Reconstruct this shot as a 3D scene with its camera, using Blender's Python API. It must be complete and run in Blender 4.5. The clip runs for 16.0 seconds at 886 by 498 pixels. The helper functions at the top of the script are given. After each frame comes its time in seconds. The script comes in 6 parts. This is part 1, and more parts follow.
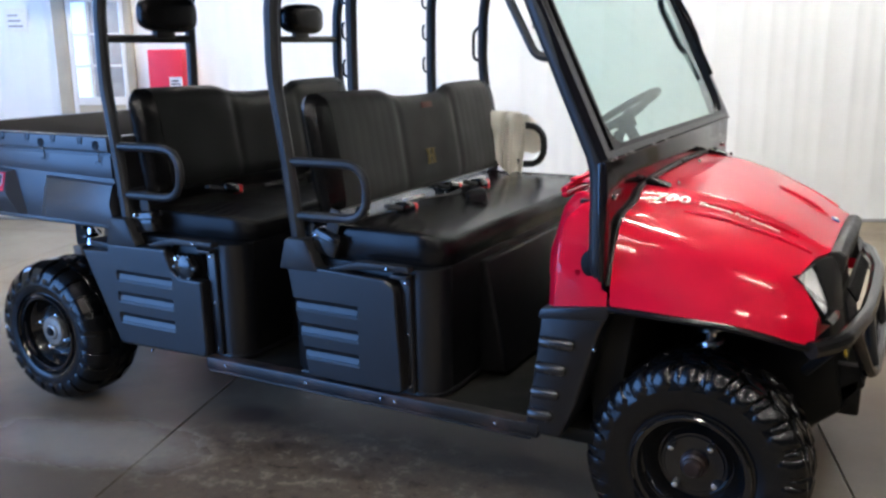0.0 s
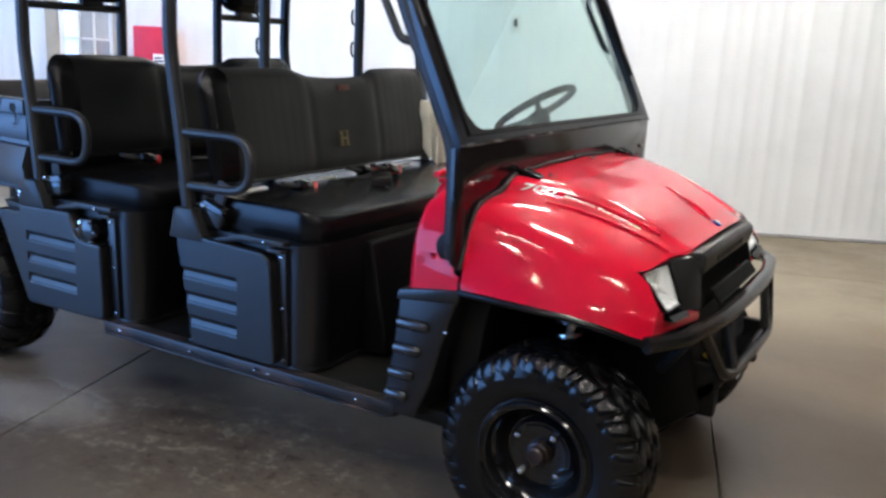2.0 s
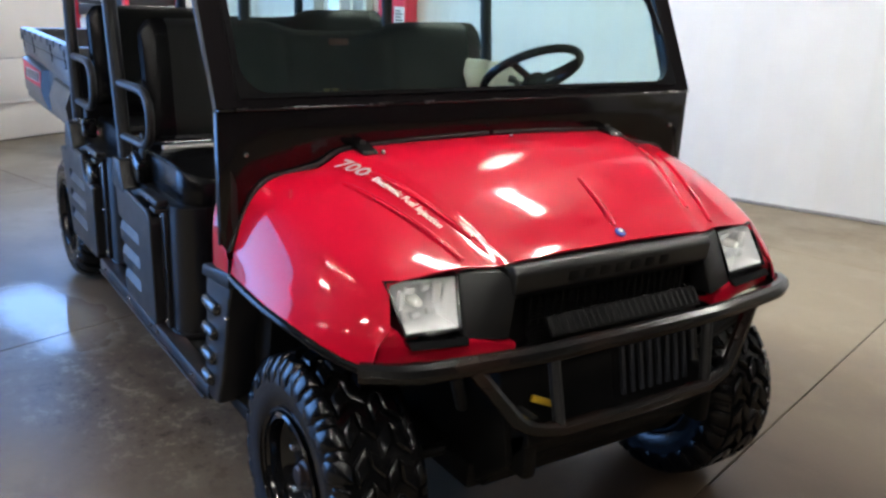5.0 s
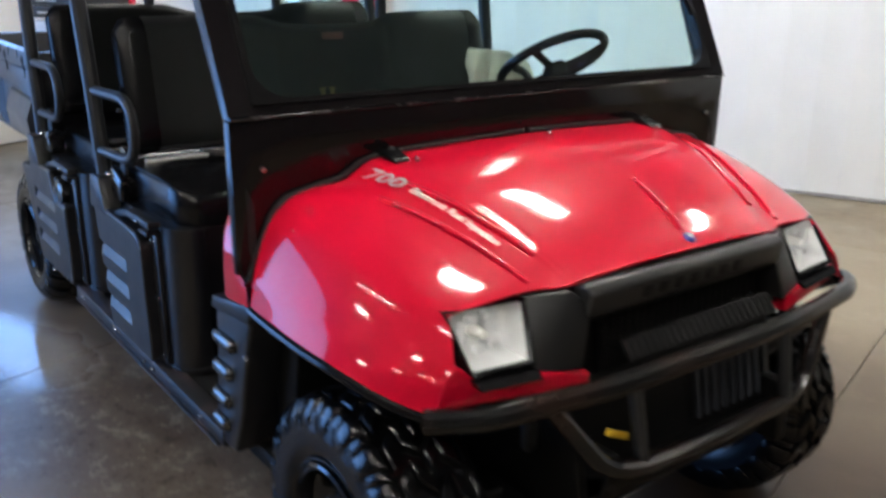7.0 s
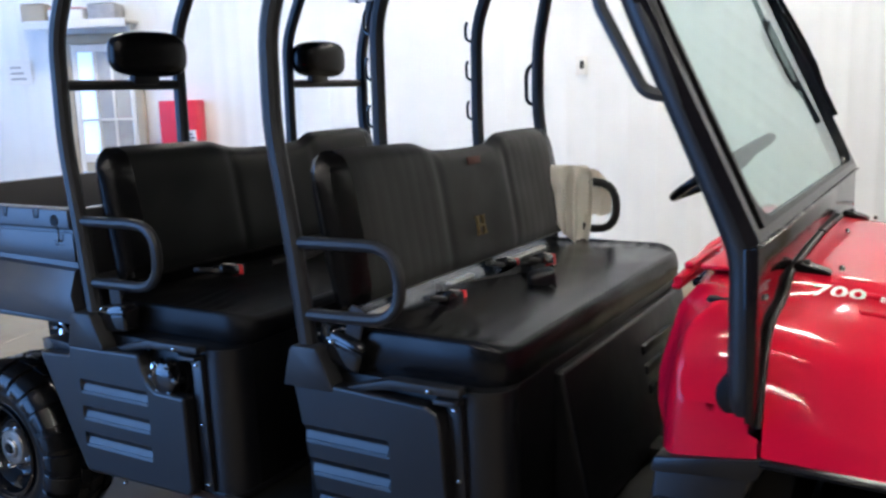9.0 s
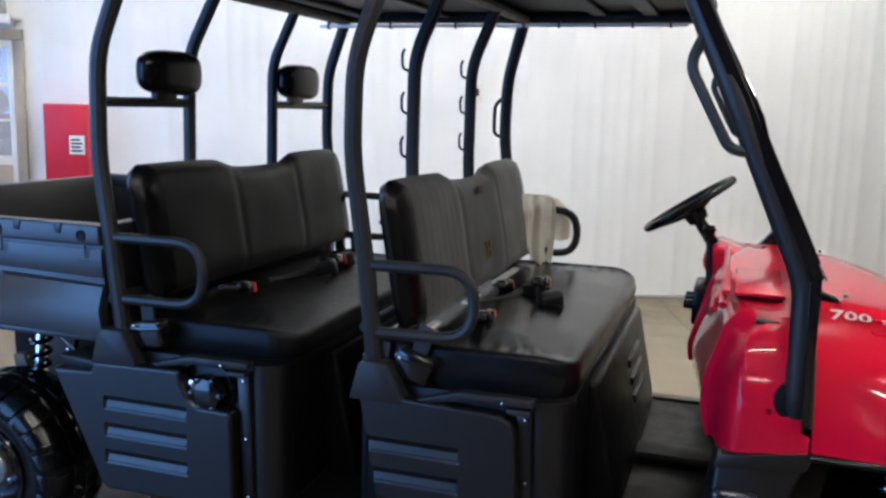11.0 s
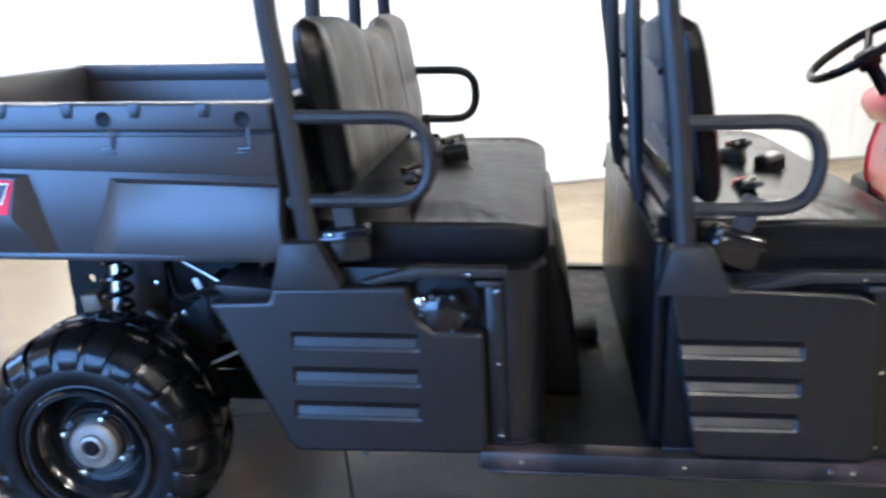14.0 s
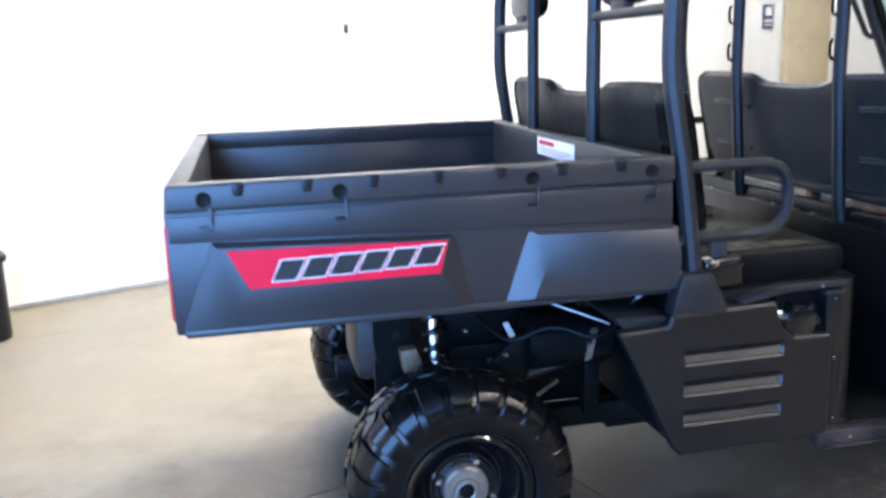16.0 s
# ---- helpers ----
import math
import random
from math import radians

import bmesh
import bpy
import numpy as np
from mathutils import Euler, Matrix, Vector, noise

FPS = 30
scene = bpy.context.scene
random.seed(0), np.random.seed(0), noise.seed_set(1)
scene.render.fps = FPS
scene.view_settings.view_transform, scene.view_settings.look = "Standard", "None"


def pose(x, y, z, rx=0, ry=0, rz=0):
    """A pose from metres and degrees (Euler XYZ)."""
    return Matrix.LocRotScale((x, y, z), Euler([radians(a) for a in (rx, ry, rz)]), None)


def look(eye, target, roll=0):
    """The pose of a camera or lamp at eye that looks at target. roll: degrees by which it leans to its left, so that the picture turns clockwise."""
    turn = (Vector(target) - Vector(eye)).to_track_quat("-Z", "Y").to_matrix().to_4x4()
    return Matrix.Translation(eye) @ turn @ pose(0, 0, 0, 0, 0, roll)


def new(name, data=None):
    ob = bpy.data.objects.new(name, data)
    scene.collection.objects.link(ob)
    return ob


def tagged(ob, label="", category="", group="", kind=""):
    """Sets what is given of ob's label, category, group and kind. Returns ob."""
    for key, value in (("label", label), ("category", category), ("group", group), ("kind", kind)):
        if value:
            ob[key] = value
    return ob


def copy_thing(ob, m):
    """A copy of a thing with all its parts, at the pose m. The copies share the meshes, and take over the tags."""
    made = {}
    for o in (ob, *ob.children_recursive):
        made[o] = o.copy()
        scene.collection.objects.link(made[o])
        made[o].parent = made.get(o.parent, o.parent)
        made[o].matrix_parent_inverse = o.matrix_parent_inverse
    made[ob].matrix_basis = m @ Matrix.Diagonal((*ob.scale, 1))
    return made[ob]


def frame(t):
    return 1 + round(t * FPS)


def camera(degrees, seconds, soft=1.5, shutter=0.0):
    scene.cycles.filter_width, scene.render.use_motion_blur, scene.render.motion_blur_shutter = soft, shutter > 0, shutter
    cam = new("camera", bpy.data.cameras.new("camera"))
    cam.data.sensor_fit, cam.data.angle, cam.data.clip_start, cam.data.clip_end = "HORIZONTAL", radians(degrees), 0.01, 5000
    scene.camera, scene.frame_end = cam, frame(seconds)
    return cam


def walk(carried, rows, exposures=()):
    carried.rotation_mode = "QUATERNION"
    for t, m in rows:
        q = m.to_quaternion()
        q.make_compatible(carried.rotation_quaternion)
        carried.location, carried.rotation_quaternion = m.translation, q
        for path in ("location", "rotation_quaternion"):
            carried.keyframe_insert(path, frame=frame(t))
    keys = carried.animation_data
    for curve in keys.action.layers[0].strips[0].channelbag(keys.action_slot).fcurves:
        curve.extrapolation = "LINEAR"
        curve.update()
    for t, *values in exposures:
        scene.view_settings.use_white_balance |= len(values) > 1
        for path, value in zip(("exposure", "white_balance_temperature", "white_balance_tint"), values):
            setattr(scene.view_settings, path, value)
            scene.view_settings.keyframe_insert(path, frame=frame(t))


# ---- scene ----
cam = camera(53.4, 16.0, soft=2.6, shutter=0.5)
PATH = [
    (0, (0.489, -3.076, 1.499), (-0.444, -1.365, 1.051), -0.6),
    (0.5, (0.495, -3.068, 1.478), (-0.439, -1.349, 1.061), -0.1),
    (1, (0.53, -3.08, 1.472), (-0.388, -1.352, 1.059), 0.9),
    (1.5, (0.656, -3.05, 1.467), (-0.252, -1.321, 1.039), 2.1),
    (2, (0.924, -2.889, 1.46), (-0.054, -1.204, 1.01), 2.8),
    (2.5, (1.124, -2.702, 1.478), (0.099, -1.054, 0.997), 4.0),
    (3, (1.325, -2.495, 1.533), (0.213, -0.914, 1.02), 4.8),
    (3.5, (1.55, -2.212, 1.533), (0.274, -0.76, 1.017), 4.7),
    (4, (1.659, -1.89, 1.541), (0.236, -0.599, 0.982), 4.2),
    (4.5, (1.729, -1.604, 1.542), (0.187, -0.481, 0.942), 3.4),
    (4.7, (1.797, -1.52, 1.517), (0.203, -0.458, 0.94), 2.7),
    (6.8, (1.582, -1.47, 1.518), (0.035, -0.37, 0.889), 1.2),
    (7, (1.447, -1.52, 1.491), (-0.082, -0.38, 0.889), 0.7),
    (7.5, (1.089, -1.74, 1.483), (-0.348, -0.438, 0.994), -0.5),
    (8, (0.707, -2.037, 1.503), (-0.575, -0.547, 1.131), -0.6),
    (8.5, (0.382, -2.215, 1.487), (-0.792, -0.635, 1.134), -1.8),
    (9, (0.057, -2.423, 1.48), (-0.947, -0.728, 1.135), -1.8),
    (9.2, (-0.046, -2.471, 1.483), (-0.997, -0.747, 1.136), -1.7),
    (11.3, (-0.454, -2.885, 1.552), (-1.051, -1.003, 1.232), 1.8),
    (11.5, (-0.46, -2.871, 1.496), (-1.047, -0.988, 1.166), 1.9),
    (12, (-0.459, -2.769, 1.465), (-1.049, -0.908, 1.032), 1.9),
    (12.5, (-0.609, -2.733, 1.421), (-1.159, -0.875, 0.924), 1.2),
    (13, (-0.944, -2.747, 1.445), (-1.344, -0.868, 0.888), 0.7),
    (13.5, (-1.24, -2.667, 1.371), (-1.566, -0.761, 0.862), -0.6),
    (14, (-1.639, -2.605, 1.364), (-1.844, -0.685, 0.841), -1.0),
    (14.5, (-2.118, -2.589, 1.386), (-2.156, -0.678, 0.796), -1.3),
    (15, (-2.481, -2.619, 1.342), (-2.434, -0.69, 0.815), -1.8),
    (15.5, (-2.908, -2.66, 1.359), (-2.664, -0.739, 0.861), -2.0),
    (16, (-3.24, -2.783, 1.441), (-2.822, -0.874, 1.015), -1.9),
]
walk(cam, [(t, look(eye, target, roll)) for t, eye, target, roll in PATH],
     exposures=[(0, 0.19), (4.5, 0.06), (7.0, 0.03), (9.0, -0.02), (11.3, -0.22), (12.0, -0.08), (13.0, 0.70), (13.5, 1.0), (14.5, 1.18), (16, 1.04)])

# ---- world, sun and room lights ----
ANG = 24.69                      # the hall's walls against the vehicle's axis
CA, SA = math.cos(radians(ANG)), math.sin(radians(ANG))
ROOM = pose(0, 0, 0, 0, 0, ANG)
NORTH, WEST, EAST, SOUTH, HIGH = 4.641, -6.3, 8.5, -12.0, 4.0
DOOR_S, DOOR_E, DOOR_M, DOOR_N, DOOR_LOW, DOOR_TOP = -4.7, -0.4, 1.95, 3.3, 1.28, 3.58      # west wall: open from DOOR_S to DOOR_E; a second door, glazed above DOOR_LOW, from DOOR_M to DOOR_N


def in_room(u, v, z=0.0):
    return Vector((u * CA - v * SA, u * SA + v * CA, z))


world = bpy.data.worlds.new("world")
scene.world = world
world.use_nodes = True
wn = world.node_tree.nodes
sky = wn.new("ShaderNodeTexSky")
sky.sky_type, sky.sun_disc = "NISHITA", False
sky.sun_elevation, sky.sun_rotation = radians(35), radians(100)
wn["Background"].inputs["Strength"].default_value = 0.12
world.node_tree.links.new(sky.outputs["Color"], wn["Background"].inputs["Color"])

sun = new("sun", bpy.data.lights.new("sun", "SUN"))
sun.data.energy, sun.data.angle, sun.data.color = 2.5, radians(0.5), (1.0, 0.95, 0.88)
sun.matrix_world = look(in_room(-6, 20, 14), in_room(0, 0, 0))

# daylight in the open doorway of the west wall and in the glazing of the leaf beside it
for v0, v1, z0, z1 in ((DOOR_S, DOOR_E, 0.03, DOOR_TOP), (DOOR_M, DOOR_N, DOOR_LOW, DOOR_TOP)):
    day = new("doorway_daylight", bpy.data.lights.new("doorway_daylight", "AREA"))
    day.data.shape, day.data.size, day.data.size_y = "RECTANGLE", v1 - v0 - 0.06, z1 - z0 - 0.06
    day.data.energy, day.data.color = 24.0 * (v1 - v0) * (z1 - z0), (0.16, 0.41, 1.0)
    day.matrix_world = look(in_room(WEST - 0.02, (v0 + v1) / 2, (z0 + z1) / 2), in_room(0, (v0 + v1) / 2, (z0 + z1) / 2))


# ---- materials ----
def material(name, color, rough=0.5, metal=0.0, coat=0.0, spread=0.0, scale=8.0, fine=0.0, bump=0.0,
             bump_scale=300.0, rough_spread=0.0, spec=0.5, blotch=None, blotch_scale=1.5, coords="Object"):
    """A principled surface with grain and blotches at two scales, and fine relief."""
    m = bpy.data.materials.new(name)
    m.use_nodes = True
    n, ln = m.node_tree.nodes, m.node_tree.links
    b = n["Principled BSDF"]
    b.inputs["Base Color"].default_value = (*color, 1)
    b.inputs["Roughness"].default_value, b.inputs["Metallic"].default_value = rough, metal
    b.inputs["Coat Weight"].default_value, b.inputs["Coat Roughness"].default_value = coat, 0.06
    b.inputs["Coat IOR"].default_value = 1.34
    b.inputs["Specular IOR Level"].default_value = spec
    at = n.new("ShaderNodeTexCoord").outputs["Object"] if coords == "Object" else n.new("ShaderNodeNewGeometry").outputs["Position"]

    def noise_at(s, detail):
        t = n.new("ShaderNodeTexNoise")
        t.inputs["Scale"].default_value, t.inputs["Detail"].default_value = s, detail
        ln.new(at, t.inputs["Vector"])
        return t.outputs["Fac"]

    def mapped(fac, lo, hi, a=0.3, z=0.7):
        r = n.new("ShaderNodeMapRange")
        r.inputs["From Min"].default_value, r.inputs["From Max"].default_value = a, z
        r.inputs["To Min"].default_value, r.inputs["To Max"].default_value = lo, hi
        ln.new(fac, r.inputs["Value"])
        return r.outputs["Result"]

    def mixed(fac, one, two):
        x = n.new("ShaderNodeMix")
        x.data_type = "RGBA"
        ln.new(fac, x.inputs["Factor"])
        for end, sock in ((one, x.inputs["A"]), (two, x.inputs["B"])):
            if isinstance(end, tuple):
                sock.default_value = (*end, 1)
            else:
                ln.new(end, sock)
        return x.outputs["Result"]

    if spread:
        lo = tuple(c * (1 - spread) for c in color)
        hi = tuple(min(1, c * (1 + spread)) for c in color)
        out = mixed(mapped(noise_at(scale, 6), 0, 1), lo, hi)
        if fine:
            dark = tuple(c * (1 - fine) for c in color)
            out = mixed(mapped(noise_at(scale * 14, 3), 0, 0.5), out, dark)
        if blotch:
            out = mixed(mapped(noise_at(blotch_scale, 5), 0, 1, 0.45, 0.75), out, blotch)
        ln.new(out, b.inputs["Base Color"])
    if rough_spread:
        ln.new(mapped(noise_at(scale * 2.3, 5), rough - rough_spread, rough + rough_spread), b.inputs["Roughness"])
    if bump:
        bp = n.new("ShaderNodeBump")
        bp.inputs["Strength"].default_value, bp.inputs["Distance"].default_value = bump, 0.002
        ln.new(noise_at(bump_scale, 3), bp.inputs["Height"])
        ln.new(bp.outputs["Normal"], b.inputs["Normal"])
    return m


RED = material("red_paint", (0.49, 0.003, 0.023), 0.36, coat=0.85, spread=0.05, scale=5, spec=0.06)
RED.node_tree.nodes["Principled BSDF"].inputs["Coat Roughness"].default_value = 0.07
PLASTIC = material("black_plastic", (0.0045, 0.0045, 0.0056), 0.36, spread=0.25, scale=6, fine=0.2, bump=0.012, bump_scale=500, rough_spread=0.03, spec=0.48)
GRILLEPL = material("grille_plastic", (0.008, 0.008, 0.0085), 0.40, spread=0.2, scale=8, fine=0.2, bump=0.03, bump_scale=300, rough_spread=0.04, spec=0.42)
BEDPL = material("bed_plastic", (0.020, 0.020, 0.0225), 0.36, spread=0.14, scale=3, fine=0.12, bump=0.03, bump_scale=400, rough_spread=0.03, spec=0.60)
STEEL = material("black_powder_coat", (0.012, 0.0124, 0.0136), 0.44, spread=0.2, scale=9, bump=0.02, bump_scale=300, rough_spread=0.03, spec=0.36)
BASEPL = material("matt_black_plastic", (0.0032, 0.0032, 0.0037), 0.38, spread=0.3, scale=6, fine=0.2, bump=0.04, bump_scale=200, rough_spread=0.05, spec=0.19)
EDGE = material("shiny_plastic_edge", (0.009, 0.009, 0.010), 0.25, coat=0.2, spread=0.2, scale=10, rough_spread=0.04, spec=0.75)
PANEL = material("windscreen_panel", (0.006, 0.005, 0.0055), 0.11, spread=0.2, scale=7, rough_spread=0.03, spec=0.4)
VINYL = material("black_vinyl", (0.0045, 0.0045, 0.005), 0.25, spread=0.15, scale=9, fine=0.1, bump=0.02, bump_scale=140, rough_spread=0.015, spec=0.20)
DULLV = material("worn_black_vinyl", (0.0045, 0.0045, 0.005), 0.40, spread=0.2, scale=9, fine=0.15, bump=0.03, bump_scale=140, rough_spread=0.03, spec=0.13)
BACKV = material("rear_back_vinyl", (0.0045, 0.005, 0.005), 0.40, spread=0.25, scale=6, fine=0.25, bump=0.06, bump_scale=150, rough_spread=0.05, spec=0.15)
COVER = material("seat_cover", (0.0055, 0.0064, 0.0064), 0.50, spread=0.25, scale=5, fine=0.25, bump=0.06, bump_scale=300, rough_spread=0.05, spec=0.20)
COVER.node_tree.nodes["Principled BSDF"].inputs["Sheen Weight"].default_value = 0.24
COVER.node_tree.nodes["Principled BSDF"].inputs["Sheen Roughness"].default_value = 0.4
BACKV.node_tree.nodes["Principled BSDF"].inputs["Sheen Weight"].default_value = 0.04
BACKV.node_tree.nodes["Principled BSDF"].inputs["Sheen Roughness"].default_value = 0.4
RUBBER = material("tyre_rubber", (0.0035, 0.0035, 0.0037), 0.19, spread=0.3, scale=14, bump=0.16, bump_scale=70, rough_spread=0.05, spec=0.32)
RIM = material("black_rim", (0.005, 0.005, 0.0055), 0.12, coat=0.3, spread=0.3, scale=10, rough_spread=0.03, spec=0.5)
DARK = material("chassis_black", (0.0032, 0.0032, 0.0032), 0.5, spread=0.4, scale=12, fine=0.3, bump=0.15, bump_scale=90, spec=0.16)
GREASE = material("greasy_casting", (0.03, 0.022, 0.016), 0.5, spread=0.4, scale=20, fine=0.3, bump=0.2, bump_scale=90)
CASTING = material("brown_casting", (0.16, 0.115, 0.075), 0.55, metal=0.3, spread=0.4, scale=25, fine=0.3, bump=0.2, bump_scale=90)
BUMPER = material("bumper_black_worn", (0.006, 0.006, 0.006), 0.18, spread=0.3, scale=12, fine=0.2, bump=0.05, bump_scale=150, spec=0.32, blotch=(0.020, 0.011, 0.008), blotch_scale=6)
RUSTY = material("rust_tinged_black", (0.016, 0.008, 0.006), 0.4, spread=0.5, scale=40, fine=0.3, bump=0.2, bump_scale=120, spec=0.4)
HUBM = material("brown_cast_hub", (0.27, 0.24, 0.205), 0.42, metal=0.7, spread=0.3, scale=25, fine=0.3, rough_spread=0.1)
ALU = material("bare_metal", (0.55, 0.55, 0.54), 0.35, metal=1.0, spread=0.2, scale=20, rough_spread=0.12)
RAIL = material("scuffed_pale_rail", (0.72, 0.71, 0.69), 0.45, metal=0.25, spread=0.15, scale=25, fine=0.2)
CHROME = material("zinc_bolt", (0.7, 0.7, 0.7), 0.25, metal=1.0, spread=0.1, scale=40)
SILL = material("worn_sill", (0.009, 0.0088, 0.0095), 0.42, spread=0.3, scale=9, bump=0.1, bump_scale=120, blotch=(0.060, 0.036, 0.031), blotch_scale=9, spec=0.4)
FINM = material("dull_fin_metal", (0.026, 0.028, 0.034), 0.45, spread=0.25, scale=20, spec=0.4)
MAT = material("floor_mat", (0.0032, 0.0034, 0.003), 0.46, spread=0.4, scale=6, fine=0.25, bump=0.16, bump_scale=60, rough_spread=0.08, blotch=(0.008, 0.0076, 0.0068), blotch_scale=4, spec=0.14)
REDPLASTIC = material("red_button", (0.6, 0.015, 0.02), 0.4, spread=0.08, scale=30)
GOLD = material("gold_thread", (0.11, 0.08, 0.025), 0.7, spread=0.2, scale=200, bump=0.2, bump_scale=600)
WHITE = material("white_print", (0.78, 0.78, 0.76), 0.5, spread=0.05, scale=40)
SILVERP = material("silver_print", (0.42, 0.43, 0.44), 0.4, metal=0.3, spread=0.1, scale=40)
TAGM = material("faded_tag", (0.09, 0.035, 0.03), 0.8, spread=0.2, scale=60)
BLACKP = material("black_print", (0.015, 0.015, 0.015), 0.4, spread=0.2, scale=40)
DECAL = material("red_decal", (0.66, 0.008, 0.035), 0.42, spread=0.06, scale=12, spec=0.25)
CLOTH = material("beige_cloth", (0.82, 0.79, 0.72), 0.9, spread=0.10, scale=14, fine=0.08, bump=0.3, bump_scale=500)
cn, cl = CLOTH.node_tree.nodes, CLOTH.node_tree.links
thin = cn.new("ShaderNodeBsdfTranslucent")
thin.inputs["Color"].default_value = (0.74, 0.69, 0.59, 1)
both = cn.new("ShaderNodeMixShader")
both.inputs["Fac"].default_value = 0.30
cl.new(cn["Principled BSDF"].outputs["BSDF"], both.inputs[1])
cl.new(thin.outputs["BSDF"], both.inputs[2])
cl.new(both.outputs["Shader"], cn["Material Output"].inputs["Surface"])
YELLOW = material("yellow_tag", (0.65, 0.42, 0.03), 0.5, spread=0.1, scale=30)
BLUE = material("blue_badge", (0.02, 0.05, 0.28), 0.3, coat=0.5, spread=0.1, scale=60)
WEB = material("belt_webbing", (0.015, 0.015, 0.016), 0.6, spread=0.2, scale=60, bump=0.5, bump_scale=800)
DARKWALL = material("dark_unseen_wall", (0.07, 0.055, 0.04), 0.7, spread=0.3, scale=3, fine=0.2, bump=0.2, bump_scale=40, coords="World")
WALLM = material("white_wall_steel", (0.785, 0.805, 0.795), 0.4, spread=0.03, scale=2.5, rough_spread=0.06, coords="World")
CEILM = material("dimmed_ceiling", (0.17, 0.17, 0.167), 0.7, spread=0.06, scale=2.0, coords="World")
TRIMM = material("tan_trim", (0.40, 0.35, 0.26), 0.55, spread=0.1, scale=6, fine=0.08)
WHITED = material("white_door_paint", (0.75, 0.74, 0.70), 0.45, spread=0.04, scale=5, fine=0.04)
REDBOX = material("red_cabinet", (0.62, 0.02, 0.05), 0.4, spread=0.06, scale=8)
GREYP = material("grey_plastic", (0.33, 0.33, 0.33), 0.5, spread=0.12, scale=20)
BEIGE = material("beige_panel", (0.46, 0.40, 0.28), 0.5, spread=0.08, scale=5)
BANNER = material("dark_banner_cloth", (0.03, 0.028, 0.03), 0.7, spread=0.15, scale=6)
NAVY = material("navy_sign", (0.03, 0.05, 0.13), 0.45, spread=0.1, scale=30)
PINK = material("faded_red_print", (0.58, 0.26, 0.24), 0.6, spread=0.12, scale=9)
SMOKE = material("headlight_reflector", (0.92, 0.93, 0.93), 0.16, metal=0.6, spread=0.06, scale=30)


